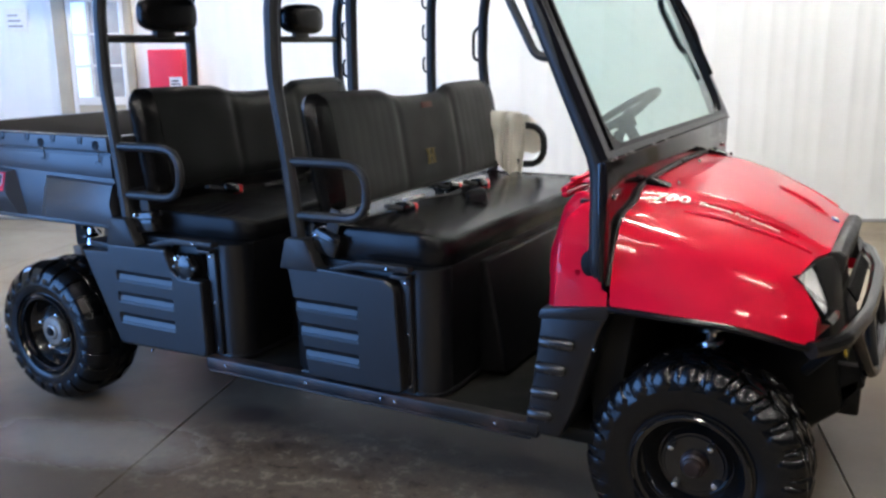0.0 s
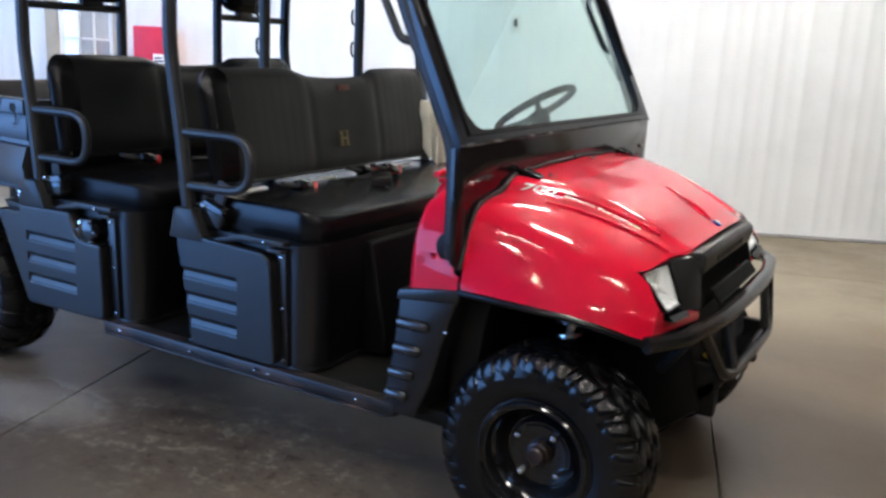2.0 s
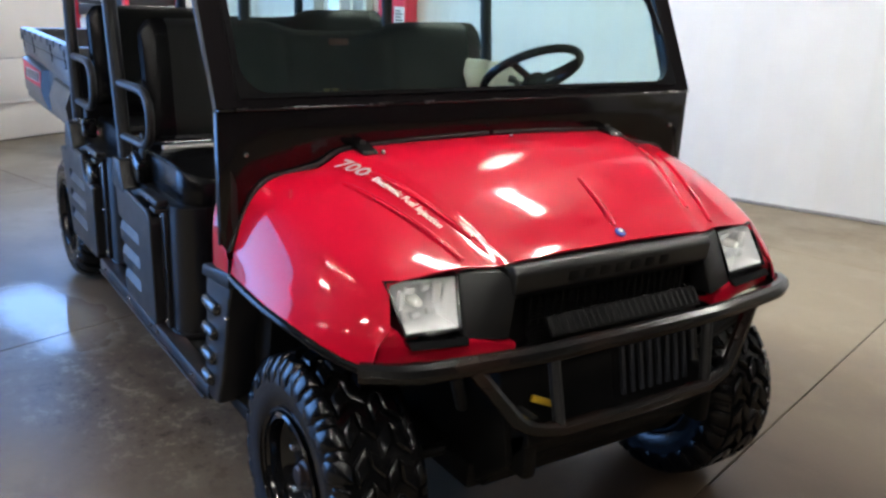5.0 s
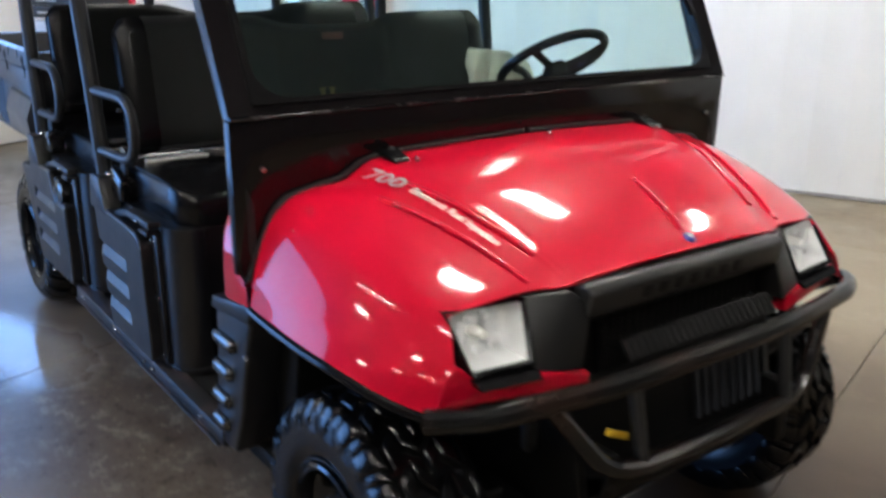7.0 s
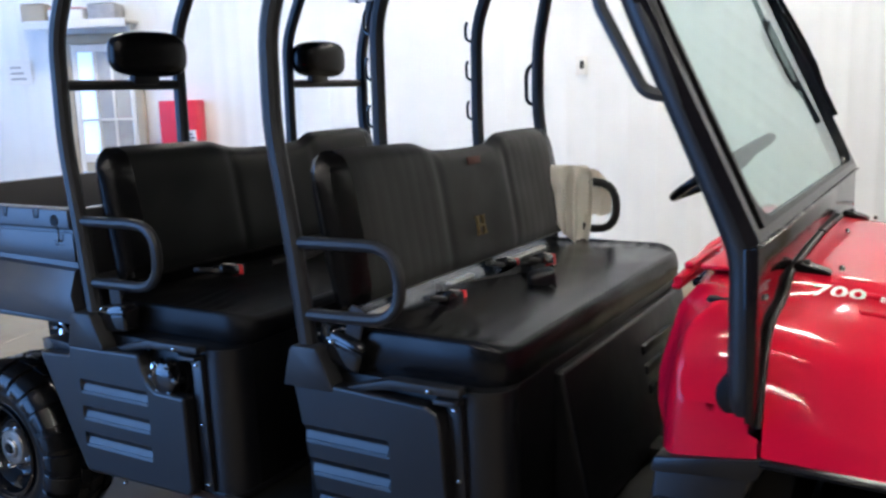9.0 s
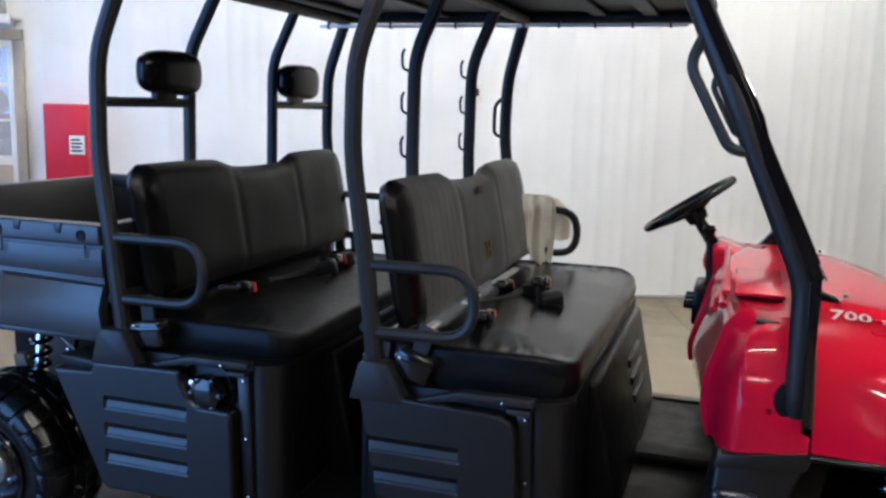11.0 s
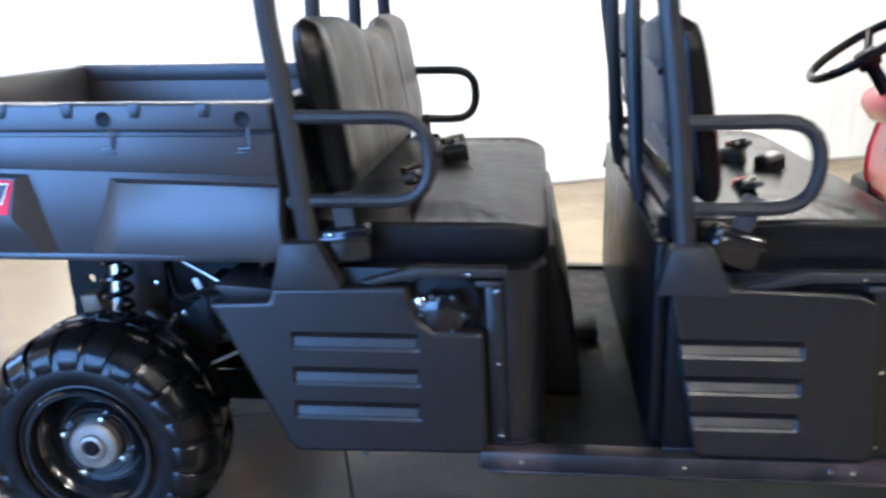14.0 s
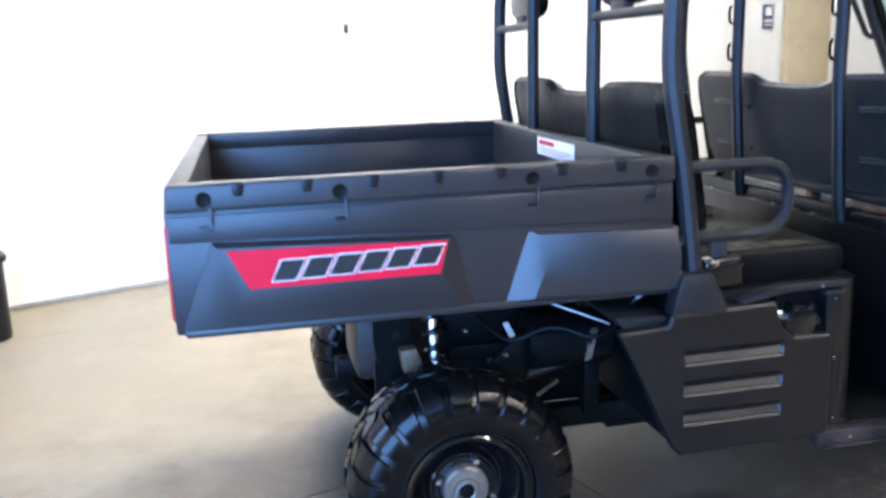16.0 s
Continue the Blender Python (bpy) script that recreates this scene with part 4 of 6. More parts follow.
# cushions and backrests
def cushion(x0, x1, z0, z1, y):
    """A long padded bench: upright sides with a tight seam on top, a shallow dip inside it and stretched wrinkles."""
    bm = bmesh.new()
    cx, hx = (x0 + x1) / 2, (x1 - x0) / 2

    def plan(inset):
        """A round-cornered outline, inset from the edge; always the same number of points."""
        a, b = hx - inset, y - inset
        r = max(0.085 - inset * 0.6, 0.02)
        r = min(r, a * 0.9)
        pts = []
        for sx, sy, a0, steps, to in ((1, 1, 0, 26, (-a + r, b)), (-1, 1, 90, 60, (-a, -b + r)), (-1, -1, 180, 26, (a - r, -b)), (1, -1, 270, 60, (a, b - r))):
            for k in range(7):
                q = radians(a0 + 15 * k)
                pts.append((sx * (a - r) + r * math.cos(q), sy * (b - r) + r * math.sin(q)))
            p = pts[-1]
            pts += [(p[0] + (to[0] - p[0]) * k / steps, p[1] + (to[1] - p[1]) * k / steps) for k in range(1, steps)]
        return pts
    h = z1 - z0
    levels = [(0.012, z0), (0.003, z0 + 0.006), (-0.003, z0 + h * 0.3), (-0.004, z0 + h * 0.55), (0.0, z1 - 0.014), (0.003, z1 - 0.005), (0.008, z1 - 0.0005), (0.013, z1 + 0.0005), (0.020, z1 - 0.0015),
              (0.034, z1 - 0.005), (0.055, z1 - 0.007), (0.08, z1 - 0.007), (0.11, z1 - 0.005), (0.14, z1 - 0.002), (0.17, z1 + 0.001), (0.20, z1 + 0.004), (0.23, z1 + 0.006), (0.255, z1 + 0.0065), (0.275, z1 + 0.007)]
    rings = []
    for inset, z in levels:
        ring_pts = []
        for px, py in plan(inset):
            soft = max(0.0, min(1.0, (inset - 0.012) / 0.03))
            wave = 0.0030 * math.sin(px * 120 + 3 * noise.noise(Vector((px * 4, py * 5, 0)))) * max(0.0, min(1.0, abs(py) / y * 2.2 - 1.0)) * max(0.0, min(1.0, (px / hx + 0.6)))
            lump = 0.0035 * noise.noise(Vector((px * 5, py * 4, z0))) + 0.0006 * noise.noise(Vector((px * 14, py * 9, z0)))
            side = 0.0025 * noise.noise(Vector((px * 9, py * 7, z * 12))) if inset < 0.012 else 0.0
            roll = 0.036 * max(0.0, (px - hx + 0.105) / 0.105) ** 2 * max(0.0, min(1.0, (z - z0) / h - 0.3))      # the front edge rolls over
            ring_pts.append(bm.verts.new((cx + px + side, py + side, z - roll + (wave + lump) * soft)))
        rings.append(ring_pts)
    n = len(rings[0])
    for a, b in zip(rings, rings[1:]):
        for k in range(n):
            bm.faces.new((a[k], a[(k + 1) % n], b[(k + 1) % n], b[k]))
    bm.faces.new(rings[0][::-1]), bm.faces.new(rings[-1])
    return bm


def backrest(xb, zb, xt, zt, y, depth, pleats=False):
    """A wide padded backrest leaning back, two raised bolsters with a dip between them."""
    bm = bmesh.new()
    ny, nz = 150, 24
    front, back = [], []
    for j in range(ny + 1):
        b = j / ny * 2 - 1
        py = y * (b * 0.7 + 0.3 * math.copysign(1 - (1 - abs(b)) ** 2, b))
        dip = 0.030 * spline([(-1.0, 0), (-0.26, 0.0), (-0.12, 1.0), (0.20, 1.0), (0.30, 0.0), (1.0, 0)], py)
        corner = 0.05 * max(0, (abs(b) - 0.90) / 0.10) ** 2
        hz = zt - dip - corner
        fr, bk = [], []
        for i in range(nz + 1):
            a = i / nz
            pz = zb + (hz - zb) * a
            px = xb + (xt - xb) * (pz - zb) / (zt - zb)
            puff = (1 - abs(2 * a - 1) ** 6) * (1 - abs(b) ** 16)
            groove = 0.004 * (math.exp(-((py + 0.19) / 0.02) ** 2) + math.exp(-((py - 0.25) / 0.02) ** 2))
            w = 0.004 * noise.noise(Vector((py * 6, pz * 6, xb * 3)))
            e = 0.5 * depth * max(puff, 0) ** 0.45
            if pleats and 0.26 < abs(py) < 0.60:
                w -= 0.0007 * (1 - abs(math.sin((abs(py) - 0.26) * math.pi / 0.052))) ** 2.5
            fr.append((px + e - groove * puff + w * puff, py, pz))
            bk.append((px - e * 0.85, py, pz))
        front.append(fr), back.append(bk)
    loft(front, bm), loft(back, bm)
    for rows in (0, -1):
        loft([front[rows], back[rows]], bm)
    loft([[r[-1] for r in front], [r[-1] for r in back]], bm)
    loft([[r[0] for r in front], [r[0] for r in back]], bm)
    bmesh.ops.remove_doubles(bm, verts=bm.verts, dist=0.0008)
    return bm


part("seat_cushion", cushion(-1.36, -0.795, 0.806, 0.922, 0.722), VINYL, car, "glossy black vinyl bench cushion")
part("seat_cushion", cushion(-2.16, -1.605, 0.812, 0.903, 0.692), DULLV, car, "glossy black vinyl bench cushion")
back1 = part("backrest", backrest(-1.262, 0.945, -1.335, 1.345, 0.705, 0.095, True), COVER, car, "dark covered bench backrest with a gold H")
back2 = part("backrest", backrest(-2.082, 0.955, -2.150, 1.352, 0.70, 0.095), BACKV, car, "black vinyl bench backrest")
for bk in (back1, back2):                  # glossy vinyl bolsters at both ends of the backrests
    bk.data.materials.append(VINYL)
    for f in bk.data.polygons:
        f.material_index = 1 if abs(f.center.y) > 0.612 else 0
for bk, dx in ((back1, 0.0), (back2, -0.815)):
    for s in (NEAR, FAR):
        part("piping", tube([(-1.243 + dx, s * 0.672, 0.97), (-1.285 + dx, s * 0.674, 1.19), (-1.312 + dx, s * 0.655, 1.325)], 0.006, 0.05, 6), VINYL, bk)
for y0, y1 in ((-0.66, -0.46), (-0.19, -0.05), (0.18, 0.50)):
    part("seat_rail", box(-1.262, -1.236, y0, y1, 0.913, 0.926, 0.004), RAIL, back1, "bare metal rail under the backrest")
part("cover_tag", box(-0.003, 0.003, -0.04, 0.04, -0.012, 0.012, 0.002, m=pose(-1.268, 0.02, 1.275, 0, -10, 0)), TAGM, back1, "faded dark red cloth tag")
for y0, z0 in ((-0.52, 1.24), (-0.50, 1.08), (0.36, 1.23), (0.38, 1.07)):
    part("cover_fold", tube([(-1.352 - (z0 - 1.15) * 0.18, y0 - 0.10, z0 - 0.012), (-1.362 - (z0 - 1.15) * 0.18, y0 + 0.02, z0 + 0.006), (-1.354 - (z0 - 1.15) * 0.18, y0 + 0.15, z0)], 0.008, 0.05, 8), COVER, back1)
hm = pose(-1.2195, -0.03, 1.078, 0, -10, 0)
bm = bmesh.new()
for y0, y1, z0, z1 in ((-0.024, -0.012, -0.03, 0.03), (0.012, 0.024, -0.03, 0.03), (-0.013, 0.013, -0.005, 0.005), (-0.030, -0.006, 0.024, 0.03), (0.006, 0.030, 0.024, 0.03), (-0.030, -0.006, -0.03, -0.024), (0.006, 0.030, -0.03, -0.024)):
    box(-0.004, 0.004, y0, y1, z0, z1, bm=bm, m=hm)
part("embroidery", bm, GOLD, back1, "gold embroidered letter H")

# seat belts: reels beside the cushions, stalk buckles between the seats
for x, rear in ((-1.215, False), (-2.05, True)):
    for s in (NEAR, FAR):
        m = pose(x, s * 0.742, 0.868, 0, 18 if not rear else -6, 0)
        reel = part("belt_reel", box(-0.054, 0.054, -0.028, 0.028, -0.042, 0.040, 0.012, 3, m=m), RIM, car, "shiny black seat belt reel")
        part("reel_cover", box(-0.056, 0.056, -0.031, 0.031, 0.008, 0.024, 0.004, m=m), RIM, reel)
        part("belt_strap", box(-0.022, 0.022, -0.005, 0.005, 0.02, 0.115, 0.002, m=m), WEB, reel, "black belt webbing")
for x, y, z in ((-1.12, -0.364, 0.926), (-1.047, 0.087, 0.955), (-1.945, -0.364, 0.94), (-1.90, 0.25, 0.94), (-1.18, 0.10, 0.93)):
    m = Matrix.Translation((x, y, z)) @ Matrix.Rotation(radians(-14), 4, "X") @ Matrix.Rotation(radians(-12), 4, "Y")
    b1 = part("buckle", box(-0.022, 0.022, -0.080, 0.0, -0.014, 0.018, 0.006, m=m), RIM, car, "black seat belt buckle")
    part("release_button", box(-0.020, 0.020, -0.002, 0.022, -0.014, 0.022, 0.005, m=m), REDPLASTIC, b1, "red release button")
    part("stalk", box(-0.012, 0.012, -0.17, -0.07, -0.012, 0.002, 0.004, m=m), WEB, b1)
    part("buckle_label", box(-0.019, 0.019, -0.064, -0.018, 0.0182, 0.0195, m=m), CLOTH, b1, "pale buckle label")
up = part("buckle", box(-0.020, 0.020, -0.014, 0.014, -0.035, 0.024, 0.006, m=pose(-1.047, 0.075, 0.940, 12, -8, 25)), RIM, car, "black seat belt buckle standing upright")
part("release_button", box(-0.017, 0.017, -0.017, 0.012, 0.006, 0.032, 0.005, m=pose(-1.047, 0.075, 0.940, 12, -8, 25)), REDPLASTIC, up, "red release button")
for x, y, turn in ((-0.985, -0.085, 35), (-1.06, 0.02, -30), (-1.88, 0.10, 15), (-1.90, 0.30, -20)):
    pod = part("belt_guide", box(-0.040, 0.040, -0.028, 0.028, 0.0, 0.060, 0.014, 3, m=pose(x, y, 0.906, 8, -12, turn)), PLASTIC, car, "black plastic belt guide")
    part("belt_strap", box(-0.024, 0.024, -0.16, -0.026, 0.012, 0.017, 0.002, m=pose(x, y, 0.906, 8, -12, turn)), WEB, pod)
for dx, y0 in ((0.0, -0.05), (-0.82, 0.0)):
    part("loose_belt", tube([(-1.20 + dx, y0 - 0.1, 0.915), (-1.12 + dx, y0 + 0.02, 0.925), (-1.10 + dx, y0 + 0.12, 0.955), (-1.16 + dx, y0 + 0.2, 0.93), (-1.10 + dx, y0 + 0.28, 0.925)], 0.012, 0.05, 8), WEB, car, "loose black belt on the bench")

# roll cage
R = 0.024
for dx, xs, ys, zk in ((0.0, (-1.316, -1.347, -1.388, -1.383, -1.31), (0.765, 0.771, 0.776), (1.42, 1.66)), (-0.808, (-2.128, -2.165, -2.206, -2.199, -2.11), (0.757, 0.755, 0.748), (1.38, 1.68))):
    for s in (NEAR, FAR):
        post = part("roll_cage_post", tube([(xs[0], s * ys[0], 0.82), (xs[1], s * ys[1], 1.13), (xs[2], s * ys[2], zk[0]), (xs[3], s * ys[2], zk[1]), (xs[4], s * 0.735, 1.91)], R, 0.07), STEEL, car, "black tubular roll cage post")
        arm_x = -1.056 if dx == 0 else -1.862
        za, zb = (1.135, 0.955) if dx == 0 else (1.148, 0.966)
        part("armrest", tube([(xs[1] - 0.002, s * ys[1], za), (arm_x, s * 0.748, za), (arm_x, s * 0.748, zb), (xs[1] + 0.014, s * ys[1], zb)], 0.0155, 0.088), STEEL, post, "black hooped tube armrest")
        yi = s * (0.30 if dx == 0 else 0.28)
        inner = part("roll_cage_upright", tube([(xs[1] - (0.015 if dx == 0 else 0.055), yi, 0.875 if dx == 0 else 0.86), (xs[1] - (0.028 if dx == 0 else 0.055), yi, 0.95), (xs[2] - 0.013, yi, 1.34), (xs[3] - 0.015, yi, 1.70), (xs[4], yi * 0.97, 1.90)], 0.021, 0.07), STEEL, car, "black tubular upright")
        if dx == 0:
            for z in (1.42, 1.555, 1.685):
                xx = -1.404
                part("hook", tube([(xx, yi, z - 0.026), (xx - 0.018, yi, z - 0.030), (xx - 0.034, yi, z - 0.020), (xx - 0.036, yi, z + 0.020), (xx - 0.028, yi, z + 0.036)], 0.005, 0.012, 6), RIM, inner, "thin black steel hook")
            if s == FAR:
              part("grab_handle", tube([(-1.388, s * 0.776, 1.425), (-1.435, s * 0.776, 1.44), (-1.435, s * 0.776, 1.565), (-1.386, s * 0.776, 1.60)], 0.008, 0.03, 8), STEEL, post, "thin black grab handle")
        else:
            part("headrest_bar", tube([(-2.205, s * 0.748, 1.54), (-2.217, yi, 1.54)], 0.0155, 0), STEEL, inner)
            hb = bmesh.new()
            bmesh.ops.create_uvsphere(hb, u_segments=28, v_segments=18, radius=1)
            for v in hb.verts:
                q = [math.copysign(abs(c) ** 0.62, c) for c in v.co]
                v.co = (-2.180 + q[0] * 0.042, (0.43 if s > 0 else -0.434) + q[1] * 0.147, 1.634 + q[2] * 0.070 * (1 + 0.05 * q[1]))
            part("headrest", hb, VINYL, inner, "padded black headrest")
            part("headrest_bracket", box(-2.215, -2.185, s * 0.44 - 0.05, s * 0.44 + 0.05, 1.54, 1.60, 0.006), STEEL, inner)
    part("cross_tube", tube([(xs[0] - 0.035, -0.765, 0.965), (xs[0] - 0.035, 0.765, 0.965)], 0.016, 0), STEEL, car)
    part("roof_cross_tube", tube([(xs[4], -0.735, 1.912), (xs[4], 0.735, 1.912)], R, 0), STEEL, car)
for s in (NEAR, FAR):
    part("roof_side_tube", tube([(-2.14, s * 0.735, 1.922), (-0.62, s * 0.755, 1.915)], R, 0), STEEL, car)
    ap = part("front_pillar", tube([(-0.274, s * 0.757, 0.872), (-0.273, s * 0.768, 0.905), (-0.275, s * 0.770, 1.155), (-0.288, s * 0.771, 1.205), (-0.452, s * 0.785, 1.58), (-0.585, s * 0.757, 1.87)], 0.029, 0.04, 12), STEEL, car, "thick black front pillar tube")
    part("grab_handle", tube([(-0.415, s * 0.788, 1.465), (-0.462, s * 0.792, 1.472), (-0.560, s * 0.792, 1.655), (-0.535, s * 0.782, 1.715)], 0.0125, 0.035, 8), STEEL, ap, "black tubular grab handle")
roof = part("roof", box(-2.28, -0.56, -0.76, 0.76, 1.935, 1.972, 0.018, 3), DARK, car, "black roof panel")
for x in (-2.0, -1.65, -1.0, -0.8):
    part("roof_bow", box(x - 0.03, x + 0.03, -0.70, 0.70, 1.915, 1.9345, 0.006), DARK, roof)
part("roof_edge_strip", box(-2.22, -0.66, 0.700, 0.716, 1.876, 1.890, 0.003), WHITED, roof, "pale strip along the roof's edge")
for k in range(11):
    part("strip_clip", box(-2.18 + k * 0.145, -2.172 + k * 0.145, 0.697, 0.720, 1.872, 1.900), BLACKP, roof)

# windscreen in its frame, leaning back
TILT_W = math.atan2(0.318, 0.665)
WS = Matrix.Translation((-0.254, 0, 1.196)) @ Matrix.Rotation(-TILT_W, 4, "Y")      # local y across, z up along the slope


def ring(w0, h0, h1, in_w, in_b, in_t, r, x0, x1, n=6):
    """A flat frame with a round-cornered opening."""
    inner, outer = [], []
    ib, it = h0 + in_b, h1 - in_t
    for cy, cz, a0, oy, oz in ((-in_w + r, ib + r, 180, -w0, h0), (in_w - r, ib + r, 270, w0, h0), (in_w - r, it - r, 0, w0, h1), (-in_w + r, it - r, 90, -w0, h1)):
        for k in range(n + 1):
            a = radians(a0 + 90 * k / n)
            inner.append((cy + r * math.cos(a), cz + r * math.sin(a)))
            t = k / n
            iy, iz = inner[-1]
            if a0 in (180, 0):
                p = (oy, iz if t < 0.5 else oz) if t != 0.5 else (oy, oz)
                p = (oy, iz) if t == 0 else ((iy, oz) if t == 1 else (oy, oz))
            else:
                p = (iy, oz) if t == 0 else ((oy, iz) if t == 1 else (oy, oz))
            outer.append(p)
    b = bmesh.new()
    m = len(inner)
    rings = [[b.verts.new((x, *p)) for p in q] for x, q in ((x0, outer), (x1, outer), (x1, inner), (x0, inner))]
    for a, c in ((0, 1), (1, 2), (2, 3), (3, 0)):
        for k in range(m):
            b.faces.new((rings[a][k], rings[a][(k + 1) % m], rings[c][(k + 1) % m], rings[c][k]))
    bmesh.ops.remove_doubles(b, verts=b.verts, dist=0.0004)
    bmesh.ops.dissolve_degenerate(b, edges=b.edges, dist=0.0002)
    return b


bm = ring(0.808, 0.0, 0.735, 0.742, 0.028, 0.05, 0.082, -0.012, 0.012, 9)
bmesh.ops.transform(bm, matrix=WS, verts=bm.verts)
wf = part("windscreen_frame", bm, PANEL, car, "black windscreen frame")
bm = ring(0.750, 0.020, 0.693, 0.735, 0.012, 0.012, 0.078, -0.016, 0.018, 9)
bmesh.ops.transform(bm, matrix=WS, verts=bm.verts)
part("rubber_seal", bm, VINYL, wf, "black rubber glazing seal")
gl = part("windscreen", box(-0.003, 0.003, -0.745, 0.745, 0.025, 0.69, m=WS), SCREEN, wf, "green-tinted clear windscreen")
gl.visible_shadow = False
low = [(-0.808, 1.192), (-0.806, 0.90), (-0.799, 0.858), (-0.785, 0.836), (-0.765, 0.875), (-0.735, 0.945), (-0.69, 1.005), (-0.60, 1.022), (-0.54, 1.033), (-0.50, 1.06), (-0.44, 1.072), (-0.2, 1.078)]
low = low + [(-y, z) for y, z in low[::-1]]
part("frame_flange", box(-0.266, -0.236, -0.806, 0.806, 1.1935, 1.1985, 0.0015), EDGE, wf, "folded lower edge of the frame")
lp = part("lower_panel", prism(low, -0.256, -0.246, 0.002, axes="yz"), PANEL, car, "black sheet panel below the windscreen")
for s in (NEAR, FAR):
    part("panel_flange", prism([(-0.25, 0.86), (-0.25, 1.19), (-0.272, 1.19), (-0.262, 0.86)], min(s * 0.798, s * 0.808), max(s * 0.798, s * 0.808), 0.002), PANEL, lp)
    bm = lathe([(0.0, -0.006), (0.006, -0.005), (0.008, 0.0)], 8, axis="x", centre=(0, 0, 0))
    for v in bm.verts:
        v.co = (-0.244 - v.co.x, s * 0.737 + v.co.y, 1.087 + v.co.z)
    part("bolt", bm, CHROME, lp)
    strip = ((0.785, 0.847), (0.755, 0.918), (0.722, 0.986), (0.69, 1.020), (0.61, 1.036), (0.54, 1.048), (0.50, 1.077), (0.44, 1.088), (0.2, 1.098), (0.01, 1.101))
    part("hood_gasket", tube([(-0.241, s * y, z) for y, z in strip], 0.0062, 0.03, 8), STEEL, lp, "grey-black rubber edge strip")
    hc = part("hood_latch", prism([(-0.240, 1.083), (-0.242, 1.100), (-0.225, 1.104), (-0.172, 1.088), (-0.165, 1.078)], s * 0.43 - 0.022, s * 0.43 + 0.022, 0.004, 3), VINYL, car, "black rubber hood latch")
    part("latch_pin", lathe([(0.0, 0.008), (0.006, 0.007), (0.008, 0.0)], 10, centre=(-0.215, s * 0.43, 1.101), axis="z"), STEEL, hc)
wip = part("wiper", tube([WS @ Vector((0.030, 0.60, 0.73)), WS @ Vector((0.046, 0.665, 0.42)), WS @ Vector((0.040, 0.680, 0.34))], 0.008, 0.03, 8), RIM, wf, "black windscreen wiper")
part("wiper_blade", tube([WS @ Vector((0.030, 0.625, 0.545)), WS @ Vector((0.034, 0.672, 0.37)), WS @ Vector((0.030, 0.712, 0.185))], 0.0095, 0.04, 8), VINYL, wip, "black rubber wiper blade")
part("wiper_yoke", tube([WS @ Vector((0.034, 0.648, 0.46)), WS @ Vector((0.048, 0.672, 0.37)), WS @ Vector((0.034, 0.693, 0.275))], 0.007, 0.02, 6), RIM, wip)

# red front bodywork: hood and fenders as one skin over cross-sections
HOOD = (  # x, then half width and height along the section from the middle to the wheel arch
    (-0.235, ((0, 1.095), (0.22, 1.092), (0.42, 1.085), (0.485, 1.074), (0.545, 1.042), (0.66, 1.026), (0.728, 0.975), (0.770, 0.875), (0.788, 0.785))),
    (-0.12, ((0, 1.089), (0.20, 1.086), (0.39, 1.076), (0.445, 1.065), (0.495, 1.042), (0.62, 1.015), (0.714, 0.966), (0.767, 0.865), (0.792, 0.784))),
    (0.0, ((0, 1.057), (0.19, 1.054), (0.36, 1.045), (0.410, 1.035), (0.455, 1.016), (0.59, 0.987), (0.695, 0.942), (0.759, 0.850), (0.792, 0.781))),
    (0.10, ((0, 1.016), (0.18, 1.013), (0.335, 1.003), (0.375, 0.995), (0.415, 0.981), (0.56, 0.956), (0.675, 0.914), (0.747, 0.830), (0.780, 0.774))),
    (0.19, ((0, 0.971), (0.17, 0.969), (0.315, 0.959), (0.350, 0.953), (0.385, 0.943), (0.53, 0.919), (0.640, 0.885), (0.714, 0.812), (0.750, 0.752))),
    (0.245, ((0, 0.936), (0.16, 0.934), (0.30, 0.927), (0.335, 0.922), (0.37, 0.914), (0.50, 0.892), (0.605, 0.860), (0.682, 0.796), (0.712, 0.728))),
    (0.285, ((0, 0.914), (0.15, 0.914), (0.29, 0.908), (0.325, 0.903), (0.36, 0.895), (0.48, 0.862), (0.59, 0.824), (0.647, 0.774), (0.672, 0.716))),
)
FRONT_X = 0.285


def hood_z(x, y):
    """Height of the skin at x and y."""
    lo, hi = 0.0, 6.0
    for turn in range(22):
        q = (lo + hi) / 2
        if hood_at(x, q)[0] < abs(y):
            lo = q
        else:
            hi = q
    return hood_at(x, lo)[1]


def hood_section(x, n=26):
    keys = []
    for k in range(9):
        keys.append((spline([(sx, sec[k][0]) for sx, sec in HOOD], x), spline([(sx, sec[k][1]) for sx, sec in HOOD], x)))
    out = []
    for i in range(n + 1):
        s = i / n * 8
        out.append((spline([(k, keys[k][0]) for k in range(9)], s), spline([(k, keys[k][1]) for k in range(9)], s)))
    return out


def hood_end(a):
    """Where the skin ends ahead: round the lamps, then at the fender's tip."""
    return spline([(0.0, 0.286), (0.30, 0.286), (0.345, 0.280), (0.41, 0.257), (0.50, 0.243), (0.590, 0.229)], a) if a < 0.596 else 0.229 + (FRONT_X + 0.005 - 0.229) * min(1.0, (a - 0.596) / 0.03)


def hood_skin(n, xs):
    """Columns across the section; each runs from the rear edge to the front edge."""
    ends = [FRONT_X] * (n + 1)
    for turn in range(5):
        ends = [0.4 * e + 0.6 * hood_end(hood_section(e, n)[k][0]) for k, e in enumerate(ends)]
    rows = []
    for i in range(xs + 1):
        row = []
        for k in range(n + 1):
            x = -0.235 + (ends[k] + 0.235) * i / xs
            row.append((x, *hood_at(x, k / n * 8)))
        rows.append(row)
    return rows


